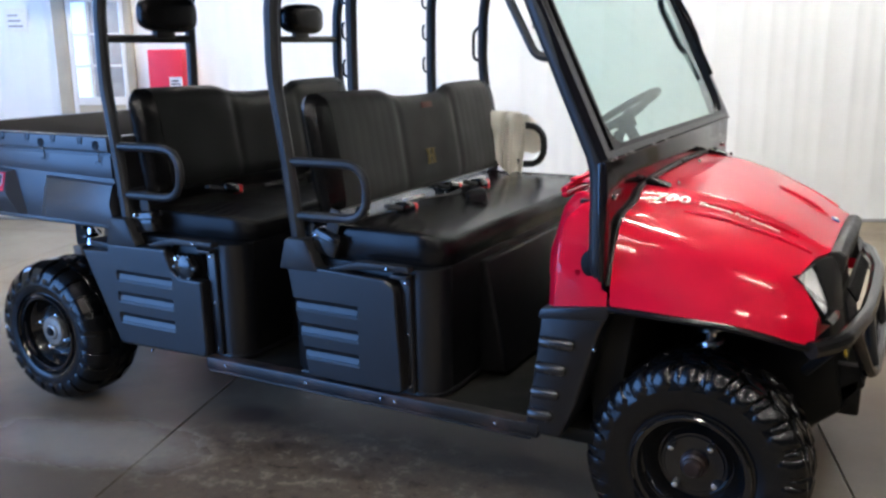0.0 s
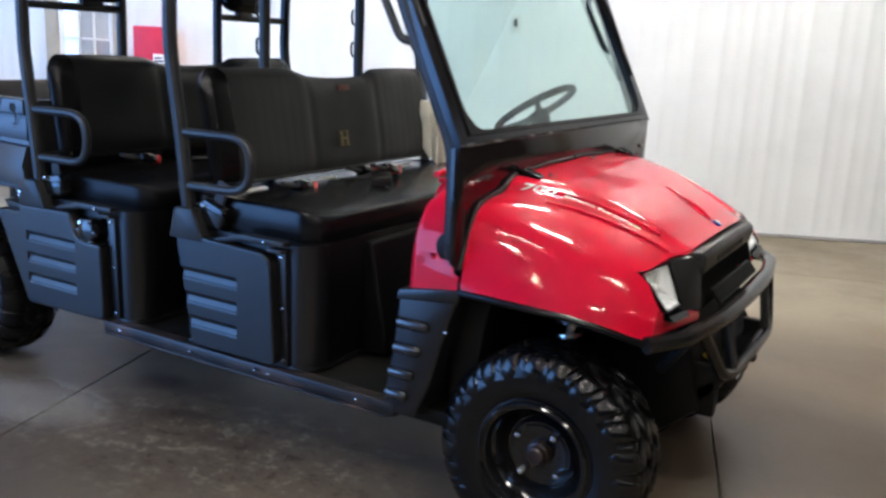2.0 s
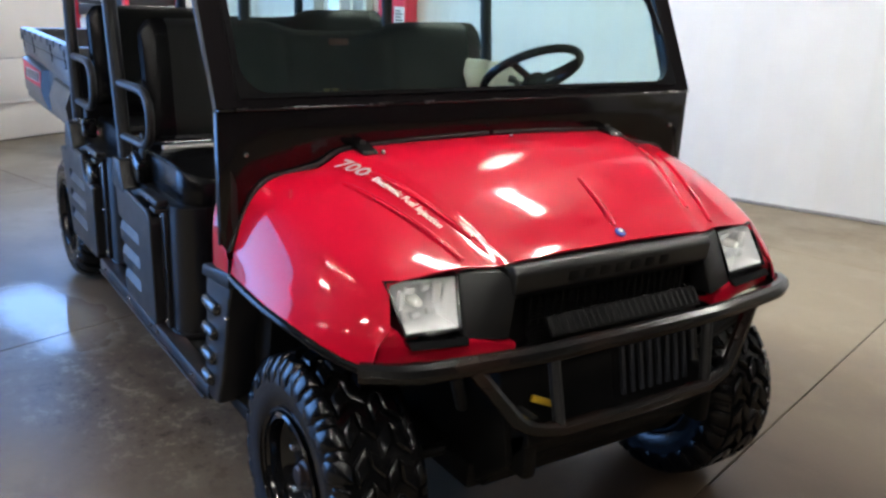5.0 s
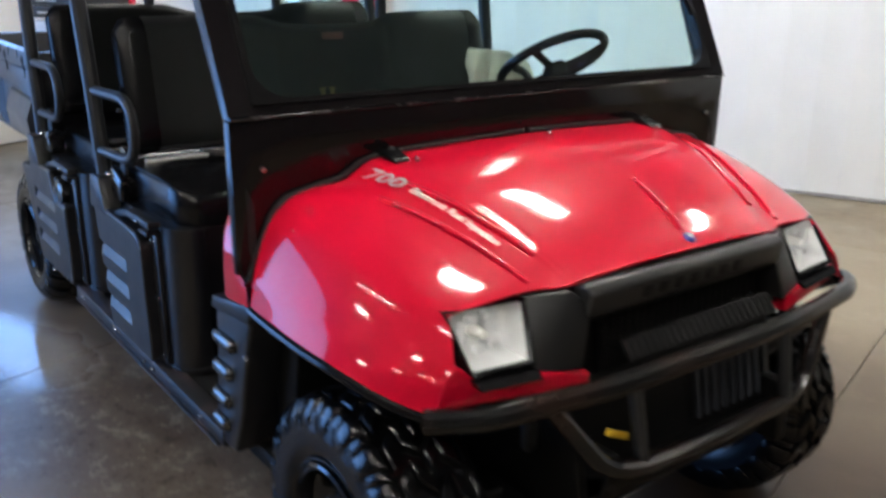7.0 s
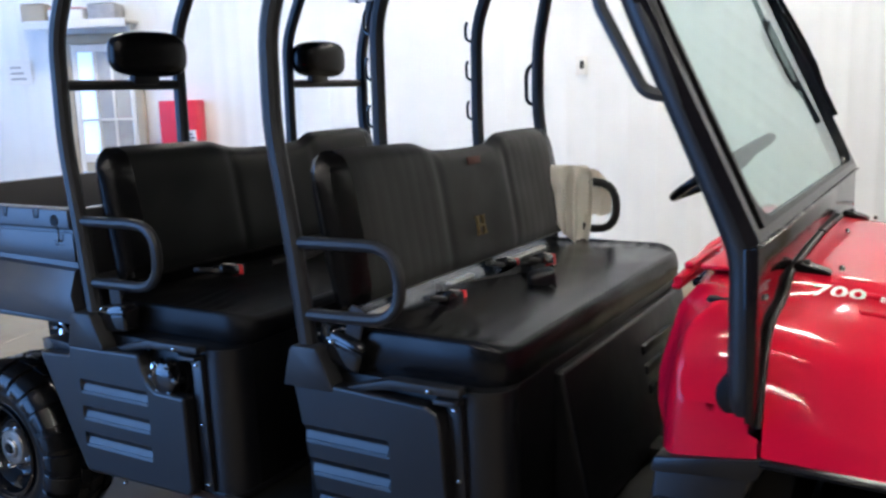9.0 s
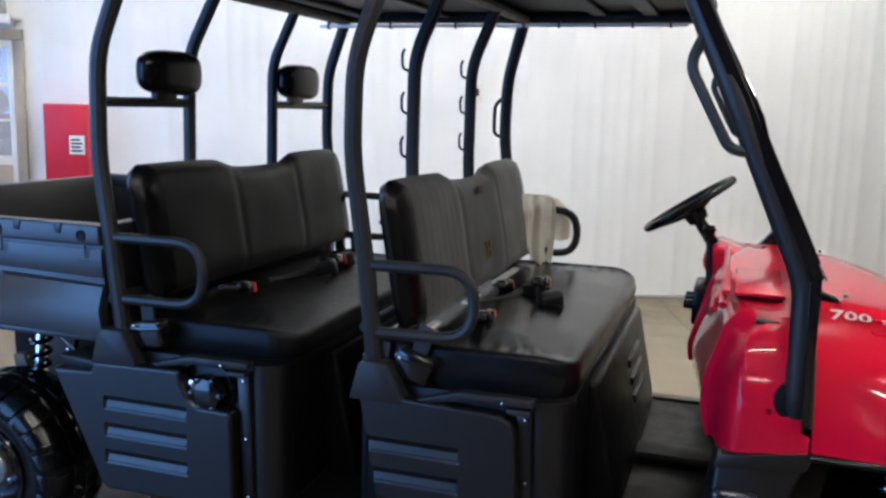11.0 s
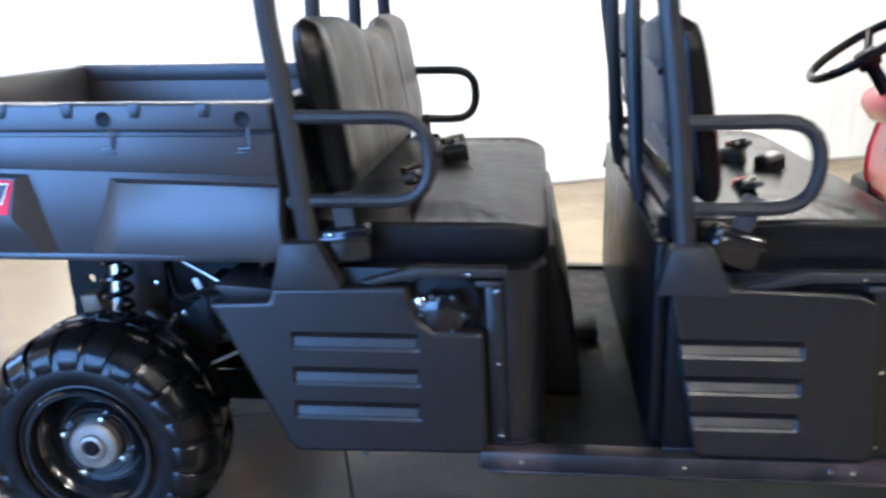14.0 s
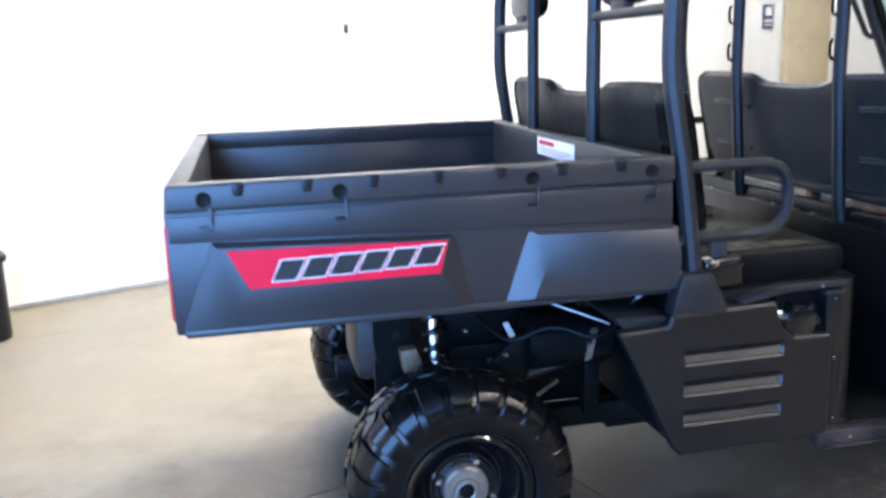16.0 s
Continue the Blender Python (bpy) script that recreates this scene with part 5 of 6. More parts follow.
def hood_at(x, q):
    """Half width and height of the skin at x and a place q (0 to 8) along the section."""
    keys = [(spline([(sx, sec[k][0]) for sx, sec in HOOD], x), spline([(sx, sec[k][1]) for sx, sec in HOOD], x)) for k in range(max(0, int(q) - 1), min(9, int(q) + 3))]
    k0 = max(0, int(q) - 1)
    return (spline([(k0 + i, p[0]) for i, p in enumerate(keys)], q), spline([(k0 + i, p[1]) for i, p in enumerate(keys)], q))


rows = hood_skin(72, 44)
bm = loft([[(x, -y, z) for x, y, z in r[::-1]] + r[1:] for r in rows])
thick(bm, 0.006)
hood = part("hood", bm, RED, car, "glossy red hood and fenders")
pts = []
for i in range(21):
    x, y = 0.075 + 0.160 * i / 20, 0.067 - 0.017 * i / 20
    pts.append((x, y, hood_z(x, y) - 0.0055 + 0.0055 * min(1.0, i / 12, (20 - i) / 4)))
part("hood_ridge", tube(pts, 0.0100, 0, 12), RED, hood)
for x, y in ((-0.185, 0.03), (-0.150, 0.405), (-0.150, -0.405)):
    part("hood_pin", lathe([(0.0, 0.012), (0.004, 0.011), (0.006, 0.006), (0.006, 0.0)], 10, centre=(x, y, hood_z(x, y) + 0.004), axis="z"), CHROME, hood, "small zinc hood pin")
for s in (NEAR, FAR):
    # two thin raised lines along the hood, either side of the printed words
    for y0, y1, x0, x1 in ((0.472, 0.358, -0.115, 0.195), (0.542, 0.412, -0.10, 0.238)):
        pts = []
        for i in range(17):
            t = i / 16
            x, y = x0 + (x1 - x0) * t, y0 + (y1 - y0) * t
            pts.append((x, s * y, hood_z(x, y) - 0.0034 + 0.0035 * min(1.0, 4 * t, 4 * (1 - t))))
        part("hood_ridge", tube(pts, 0.0088, 0, 12), RED, hood)
    # nose corner below the headlight
    inner = 0.30 if s < 0 else 0.375
    lip = prism([(0.655, 0.712), (inner + 0.007, 0.690), (inner, 0.722), (0.40, 0.748), (0.585, 0.772), (0.612, 0.80), (0.665, 0.77)], 0.24, 0.318, 0.012, 3, axes="yz")
    for v in lip.verts:
        v.co.y *= s
        v.co.x -= 0.28 * max(0, abs(v.co.y) - 0.52) - 0.03 * (0.5 - abs(v.co.y))
    part("nose_lip", lip, RED, car, "red nose below the headlight")
    # black edge trim of the wheel arch
    arch = [(-0.235, 0.787, 0.780), (-0.12, 0.794, 0.780), (0.0, 0.794, 0.777), (0.10, 0.782, 0.770), (0.19, 0.752, 0.748), (0.245, 0.714, 0.724), (0.29, 0.672, 0.708)]
    part("arch_trim", tube([(x, s * y, z) for x, y, z in arch], 0.010, 0.03, 8), VINYL, car, "black rubber arch trim")
    liner = loft([[(x, s * y, z - 0.004) for x, y, z in arch], [(x, s * 0.34, z + 0.015) for x, y, z in arch]])
    part("arch_liner", thick(liner, 0.005), DARK, car)
    # black lower panel behind the wheel, with ribs
    fp = part("lower_fender", prism([(-0.437, 0.752), (-0.452, 0.60), (-0.490, 0.355), (-0.372, 0.362), (-0.330, 0.46), (-0.262, 0.70), (-0.225, 0.785)], min(s * 0.40, s * 0.785), max(s * 0.40, s * 0.785), 0.010, 3), PLASTIC, car, "black plastic lower fender with ribs")
    part("fender_lip", prism([(-0.446, 0.725), (-0.436, 0.758), (-0.225, 0.792), (-0.238, 0.745)], min(s * 0.70, s * 0.795), max(s * 0.70, s * 0.795), 0.006), PLASTIC, fp)
    for z, a, b in ((0.655, -0.445, -0.33), (0.575, -0.455, -0.355), (0.495, -0.468, -0.375), (0.425, -0.478, -0.395)):
        part("pressed_rib", box(a, b, min(s * 0.765, s * 0.803), max(s * 0.765, s * 0.803), z - 0.019, z + 0.019, 0.017, 4), EDGE, fp)
    bolt(fp, -0.272, s * 0.787, 0.655, s)


# red cowl behind the windscreen: the dash seen from the seats
NEAR_P = bend([(-0.452, 0, 0.752), (-0.449, 0, 0.84), (-0.436, 0, 0.93), (-0.404, 0, 1.012), (-0.358, 0, 1.054), (-0.31, 0, 1.064), (-0.259, 0, 1.066)], 0.022)
MID_P = bend([(-0.49, 0, 0.70), (-0.535, 0, 0.775), (-0.543, 0, 0.83), (-0.482, 0, 1.055), (-0.452, 0, 1.096), (-0.36, 0, 1.080), (-0.259, 0, 1.088)], 0.014)


def cowl(y):
    """The section of the cowl at y: rounded fender outside, the flat dash panel with its rolled edge between."""
    a = abs(y)
    k = spline([(0.0, 1.0), (0.06, 1.0), (0.30, 0.72), (0.57, 0.38), (0.595, 0.33), (0.62, 0.20), (0.645, 0.07), (0.67, 0.0), (0.8, 0.0)], a) + 0.13 * math.exp(-((a - 0.592) / 0.011) ** 2)
    out = []
    for p, q in zip(NEAR_P, MID_P):
        x, z = p.x + (q.x - p.x) * k, p.z + (q.z - p.z) * k
        if a > 0.63:
            top = spline([(0.63, 1.066), (0.68, 1.050), (0.72, 1.012), (0.755, 0.955), (0.778, 0.880)], a) - 0.14 * max(0.0, x + 0.33)
            e = min(1.0, (a - 0.63) / 0.148)
            x += 0.062 * (1 - math.sqrt(1 - e * e)) * min(1.0, (1.05 - z) / 0.12 + 0.4)
            z = min(z, top)
        out.append((x, y, z))
    return out


ys = [0.0, 0.06, 0.12, 0.2, 0.30, 0.40, 0.50, 0.55, 0.57, 0.579, 0.585, 0.591, 0.597, 0.603, 0.609, 0.614, 0.619, 0.624, 0.629, 0.634, 0.64, 0.655, 0.67, 0.685, 0.70, 0.715, 0.728, 0.74, 0.75, 0.758, 0.765, 0.770, 0.774, 0.7765, 0.778]
secs = [cowl(y) for y in [-y for y in ys[:0:-1]] + ys]
bm = loft(secs)
for s in (0, -1):
    cols = []
    for k in range(9):
        t = k / 8
        cols.append([(x + ((-0.2405 if z < 0.834 else -0.259) - x) * t, math.copysign(abs(y) + 0.013 * math.sin(t * math.pi / 2) * min(1.0, max(0.0, (0.885 - z) / 0.06)), y), z) for x, y, z in secs[s]])
    loft(cols, bm)
bmesh.ops.remove_doubles(bm, verts=bm.verts, dist=0.0005)
bmesh.ops.dissolve_degenerate(bm, edges=bm.edges, dist=0.0003)
dash = part("cowl", bm, RED, car, "glossy red moulded cowl and dashboard")
for s in (NEAR, FAR):
    bm = bmesh.new()
    rim = [(-0.285 + 0.038 * math.cos(a), 0.902 + 0.044 * math.sin(a)) for a in (2 * math.pi * k / 20 for k in range(20))]
    part("pillar_socket", prism(rim, min(s * 0.75, s * 0.7815), max(s * 0.75, s * 0.7815), 0.003), DARK, dash, "dark opening round the pillar")
# raised mouldings and pockets of the dash
def dash_x(y, z):
    """Where the rear face of the cowl lies at y and z."""
    sec = cowl(y)
    for a, b in zip(sec, sec[1:]):
        if a[2] <= z <= b[2]:
            return a[0] + (b[0] - a[0]) * (z - a[2]) / max(b[2] - a[2], 1e-6)
    return sec[0][0]


for y, z1, r in ((-0.055, 1.05, 0.009),):
    part("dash_edge", tube([(dash_x(y, z) - 0.001, y, z) for z in [0.78 + (z1 - 0.78) * k / 10 for k in range(11)]], r, 0, 10), RED, dash)
for x, z, y0, y1 in ((-0.447, 1.094, -0.52, -0.20), (-0.462, 1.070, -0.50, -0.24), (-0.474, 1.045, -0.52, -0.10)):
    part("dash_step", box(x - 0.010, x + 0.012, y0, y1, z - 0.007, z + 0.007, 0.006, 3), RED, dash, "rounded red step of the dash")
part("pillar_gusset", prism([(-0.272, 1.20), (-0.288, 1.13), (-0.325, 1.08), (-0.365, 1.040), (-0.262, 1.040)], 0.68, 0.735, 0.006), PANEL, car, "black gusset at the pillar's foot")
part("dash_ridge", tube([(-0.452, y, 1.100 if abs(y) < 0.3 else 1.100 - (abs(y) - 0.3) * 0.10) for y in (-0.58, -0.45, -0.30, -0.15, 0.0, 0.15, 0.25)], 0.010, 0, 10), RED, dash)
part("dash_tray", box(-0.425, -0.300, -0.50, -0.10, 1.083, 1.094, 0.005), RED, dash, "raised red tray on the dash")
part("dash_slot", box(-0.372, -0.318, -0.662, -0.632, 1.050, 1.0605, 0.004), DARK, dash)
part("dash_pod", prism([(-0.49, 0.97), (-0.535, 1.03), (-0.530, 1.068), (-0.485, 1.102), (-0.41, 1.075), (-0.28, 1.070), (-0.28, 0.97)], 0.26, 0.58, 0.02, 3), RED, dash, "red instrument pod")
part("switch_panel", box(-0.548, -0.50, -0.02, 0.22, 0.88, 1.0, 0.012), VINYL, dash, "black switch panel")
for k in range(3):
    part("knob", lathe([(0.0, -0.03), (0.014, -0.028), (0.016, 0.0)], 10, centre=(-0.548, 0.03 + 0.07 * k, 0.94), axis="x"), RIM, dash)
gear = part("gear_lever", tube([(-0.505, 0.15, 1.0), (-0.510, 0.15, 1.10), (-0.516, 0.15, 1.155)], 0.011, 0.03, 10), RIM, car, "black gear lever")
part("knob", lathe([(0.0, 0.022), (0.016, 0.019), (0.023, 0.008), (0.017, -0.012), (0.012, -0.03)], 14, centre=(-0.516, 0.15, 1.165), axis="z"), VINYL, gear)
part("kick_panel", prism([(-0.505, 0.385), (-0.478, 0.755), (-0.36, 0.80), (-0.30, 0.385)], 0.56, 0.735, 0.006), DARK, car, "black kick panel under the dash")
pedal = part("pedal", tube([(-0.36, 0.22, 0.80), (-0.41, 0.22, 0.66), (-0.455, 0.22, 0.58)], 0.010, 0.05, 8), STEEL, car, "black brake pedal")
part("pedal_pad", box(-0.035, 0.035, -0.045, 0.045, -0.006, 0.006, 0.005, m=pose(-0.46, 0.22, 0.575, 0, 50, 0)), STEEL, pedal, "grey pedal pad")
part("footwell_back", prism([(-0.38, 0.40), (-0.30, 0.40), (-0.30, 0.86), (-0.42, 0.86), (-0.42, 0.76)], -0.60, 0.60, 0.01), DARK, car)

# steering wheel
SWC = Vector((-0.598, 0.42, 1.224))
SWN = Vector((-0.556, 0, 0.831))
sd = Vector((0.831, 0, 0.556))
circle = [SWC + (sd * math.cos(a) + Vector((0, 1, 0)) * math.sin(a)) * 0.170 for a in (2 * math.pi * k / 40 for k in range(40))]
sw = part("steering_wheel", tube(circle, 0.0145, 0, 10, closed=True), VINYL, car, "black three-spoke steering wheel")
for a in (180, 60, -60):
    v = sd * math.cos(radians(a)) + Vector((0, 1, 0)) * math.sin(radians(a))
    part("spoke", tube([SWC - SWN * 0.03, SWC - SWN * 0.02 + v * 0.09, SWC + v * 0.168], 0.013, 0.05, 8), VINYL, sw)
part("hub", lathe([(0.0, 0.02), (0.035, 0.016), (0.045, 0.0), (0.035, -0.04), (0.0, -0.04)], 20, axis="z"), VINYL, sw, "black hub", Matrix.Translation(SWC - SWN * 0.03) @ SWN.to_track_quat("Z", "Y").to_matrix().to_4x4())
part("steering_column", tube([SWC - SWN * 0.05, SWC - SWN * 0.25], 0.022, 0), RIM, sw)

# front end: headlights, bezels, grille, bumper
for s in (NEAR, FAR):
    quad = [(0.226, 0.603, 0.882), (0.252, 0.432, 0.882), (0.302, 0.448, 0.772), (0.304, 0.592, 0.782)]
    c = sum((Vector(p) for p in quad), Vector()) / 4

    def face(k, push):
        pts = [c + (Vector(p) - c) * k + Vector((push, 0, 0)) for p in quad]
        return [(p.x, p.y * s, p.z) for p in pts]
    bm = loft([face(1.05, -0.06) + face(1.05, -0.06)[:1], face(1.05, 0.001) + face(1.05, 0.001)[:1], face(1.0, 0.003) + face(1.0, 0.003)[:1], face(0.94, -0.03) + face(0.94, -0.03)[:1]])
    bmesh.ops.remove_doubles(bm, verts=bm.verts, dist=0.0003)
    hl = part("headlight", bm, VINYL, car, "black headlight surround")
    bm = bmesh.new()
    secs = [face(0.96, -0.010), face(0.80, -0.045), face(0.5, -0.065), face(0.15, -0.07)]
    loft([q + q[:1] for q in secs], bm)
    bm.faces.new([bm.verts.new(p) for p in secs[-1]])
    bmesh.ops.remove_doubles(bm, verts=bm.verts, dist=0.0003)
    part("reflector", bm, SMOKE, hl, "silver faceted reflector")
    part("bulb", lathe([(0.0, 0.02), (0.009, 0.018), (0.012, 0.0), (0.014, -0.02)], 12, centre=(c.x - 0.042, s * (c.y + 0.01), c.z), axis="x"), WHITED, hl)
    for k, (dy, dz, w, h, ry, rz) in enumerate(((-0.045, 0.012, 0.018, 0.050, 8, 22), (-0.018, 0.028, 0.020, 0.018, 25, -10), (0.022, 0.026, 0.022, 0.020, 20, 14), (0.050, 0.008, 0.016, 0.048, 5, -24),
                                                (-0.020, -0.024, 0.022, 0.016, -22, 10), (0.020, -0.026, 0.024, 0.016, -26, -8))):
        fm = pose(c.x - 0.036 - dz * 0.45, s * (c.y + dy), c.z + dz, 0, ry, s * rz)
        part("reflector_facet", box(-0.006, 0.006, -w / 2, w / 2, -h / 2, h / 2, 0.003, m=fm), SMOKE, hl)
    bm = bmesh.new()
    f0, f1 = [bm.verts.new(p) for p in face(0.98, -0.004)], [bm.verts.new(p) for p in face(0.98, 0.0)]
    bm.faces.new(f0), bm.faces.new(f1)
    for k in range(4):
        bm.faces.new((f0[k], f0[(k + 1) % 4], f1[(k + 1) % 4], f1[k]))
    ln = part("lens", bm, LENS, hl, "clear headlight lens")
    ln.visible_shadow = False
    # bezel between lamp and grille
    pts_f = [(0.246, 0.434, 0.889), (0.298, 0.342, 0.894), (0.316, 0.304, 0.860), (0.336, 0.338, 0.737), (0.312, 0.442, 0.751)]
    bm = bmesh.new()
    fr = [bm.verts.new((x, s * y, z)) for x, y, z in pts_f]
    bk = [bm.verts.new((x - 0.08, s * y, z)) for x, y, z in pts_f]
    bm.faces.new(fr), bm.faces.new(bk)
    for k in range(5):
        bm.faces.new((fr[k], fr[(k + 1) % 5], bk[(k + 1) % 5], bk[k]))
    bmesh.ops.recalc_face_normals(bm, faces=bm.faces)
    bmesh.ops.bevel(bm, geom=bm.edges[:], offset=0.008, segments=2, profile=0.5, affect="EDGES")
    part("headlight_bezel", bm, GRILLEPL, hl, "satin black bezel")
    sill = [(0.312, 0.595, 0.772), (0.318, 0.440, 0.757), (0.330, 0.445, 0.744), (0.326, 0.590, 0.757)]
    bm = bmesh.new()
    fr = [bm.verts.new((x, s * y, z)) for x, y, z in sill]
    bk = [bm.verts.new((x - 0.05, s * y, z)) for x, y, z in sill]
    bm.faces.new(fr), bm.faces.new(bk)
    for k in range(4):
        bm.faces.new((fr[k], fr[(k + 1) % 4], bk[(k + 1) % 4], bk[k]))
    part("lower_bezel", bm, VINYL, hl)
bar = prism([(0.262, 0.899), (0.310, 0.905), (0.330, 0.889), (0.324, 0.840), (0.300, 0.820), (0.250, 0.830)], -0.322, 0.322, 0.008, 3)
gb = part("grille_bar", bar, GRILLEPL, car, "satin black upper grille bar")
for k in range(7):
    y = -0.15 + 0.05 * k
    part("emboss", box(0.318, 0.3305, y - 0.017, y + 0.017, 0.852, 0.878, 0.004), BASEPL, gb)
gr = part("grille", box(0.255, 0.27, -0.30, 0.30, 0.66, 0.84, 0.003), DARK, car, "black grille with a fine mesh")
lip_at = pose(0.348, 0.016, 0.756, 0, -39, 0)
lip = part("grille_lip", box(-0.006, 0.004, -0.25, 0.25, -0.027, 0.027, 0.004, m=lip_at), DARK, gr, "slanted black grille lip with fine teeth")
for k in range(24):
    y = -0.241 + k * 0.021
    part("tooth", box(0.003, 0.008, y - 0.004, y + 0.004, -0.022, 0.022, 0.003, 1, m=lip_at), DARK, lip)
for k in range(13):
    part("grille_slat", box(0.296 - k * 0.0012, 0.306 - k * 0.0012, -0.26, 0.26, 0.700 + k * 0.0095, 0.7035 + k * 0.0095, 0.001, 1), DARK, gr)
for k in range(22):
    part("grille_bar_upright", box(0.290, 0.300, -0.254 + k * 0.0242, -0.250 + k * 0.0242, 0.700, 0.822), DARK, gr)
part("radiator_screen", box(-0.006, 0.004, 0.010, 0.320, -0.085, 0.085, 0.004, m=pose(0.322, 0, 0.590, 0, -12, 0)), DARK, gr, "black radiator screen")
for k in range(9):
    y = 0.034 + k * 0.032
    part("radiator_fin", box(0.002, 0.014, y, y + 0.013, -0.075, 0.075, 0.003, m=pose(0.322, 0, 0.590, 0, -12, 0)), FINM, gr, "dull grey upright fin")
part("badge", lathe([(0.0, 0.003), (0.012, 0.003), (0.015, 0.0), (0.015, -0.004)], 16, axis="z", centre=(0, 0, 0)), BLUE, hood, "small round blue badge",
     Matrix.Translation((0.262, 0.052, hood_z(0.262, 0.052) + 0.004)) @ Matrix.Rotation(radians(27), 4, "Y"))
part("badge_star", box(-0.005, 0.005, -0.005, 0.005, 0.0, 0.002), WHITE, hood, "", Matrix.Translation((0.262, 0.052, hood_z(0.262, 0.052) + 0.0075)) @ Matrix.Rotation(radians(27), 4, "Y"))
bump = part("bumper", tube([(0.285, -0.695, 0.712), (0.352, -0.60, 0.714), (0.395, -0.30, 0.716), (0.400, 0.0, 0.716), (0.395, 0.30, 0.716), (0.352, 0.60, 0.716), (0.315, 0.668, 0.716), (0.285, 0.695, 0.712)], 0.024, 0.06), BUMPER, car, "black tubular front bumper with specks of rust")
part("lower_bar", tube([(0.375, -0.46, 0.705), (0.415, -0.345, 0.555), (0.428, -0.26, 0.535), (0.432, 0.0, 0.532), (0.428, 0.26, 0.535), (0.415, 0.345, 0.555), (0.375, 0.46, 0.705)], 0.019, 0.05), BUMPER, bump)
for s in (NEAR, FAR):
    part("upright", tube([(0.398, s * 0.258, 0.715), (0.428, s * 0.245, 0.535)], 0.015, 0), STEEL, bump)
    part("bumper_stay", tube([(0.36, s * 0.50, 0.70), (0.25, s * 0.40, 0.55)], 0.016, 0), STEEL, bump)
    part("bumper_foot", box(0.20, 0.40, s * 0.30 - 0.02, s * 0.30 + 0.02, 0.40, 0.56, 0.01), DARK, bump)
part("hook_tag", box(-0.004, 0.004, -0.035, 0.035, -0.008, 0.008, 0.002, m=pose(0.345, -0.235, 0.566, -25, 0, 0)), YELLOW, car, "small yellow tag")
part("front_skid", prism([(0.10, 0.30), (0.24, 0.30), (0.41, 0.50), (0.40, 0.53), (0.10, 0.33)], -0.32, 0.32, 0.006), DARK, car)


# printed words on the hood, laid over its curve
def glyphs(text, size, bold):
    cu = bpy.data.curves.new("text", "FONT")
    cu.body, cu.size, cu.shear, cu.resolution_u, cu.offset = text, size, 0.25, 2, bold
    tmp = bpy.data.objects.new("text", cu)
    scene.collection.objects.link(tmp)
    bpy.context.view_layer.update()
    me = bpy.data.meshes.new_from_object(tmp.evaluated_get(bpy.context.evaluated_depsgraph_get()))
    bpy.data.objects.remove(tmp)
    return me


def hood_words(text, size, at, end, lift, mat, label, stretch=1.0):
    me = glyphs(text, size, 0.0008 if size > 0.04 else 0.0004)
    a, e = Vector(at), Vector(end)
    d = (e - a).normalized()
    up = Vector((-d.y, d.x))
    for v in me.vertices:
        p = a + d * v.co.x * stretch + up * v.co.y
        v.co = (p.x, p.y, hood_z(p.x, p.y) + 0.0085 + lift)
    me.materials.append(mat)
    ob = new("lettering", me)
    ob.parent = hood
    return tagged(ob, label)


hood_words("700", 0.049, (-0.196, -0.527), (0.162, -0.422), 0.0, SILVERP, "silver printed number", 1.45)
hood_words("Electronic Fuel Injection", 0.026, (-0.068, -0.484), (0.162, -0.418), 0.0, WHITE, "white printed words", 0.90)


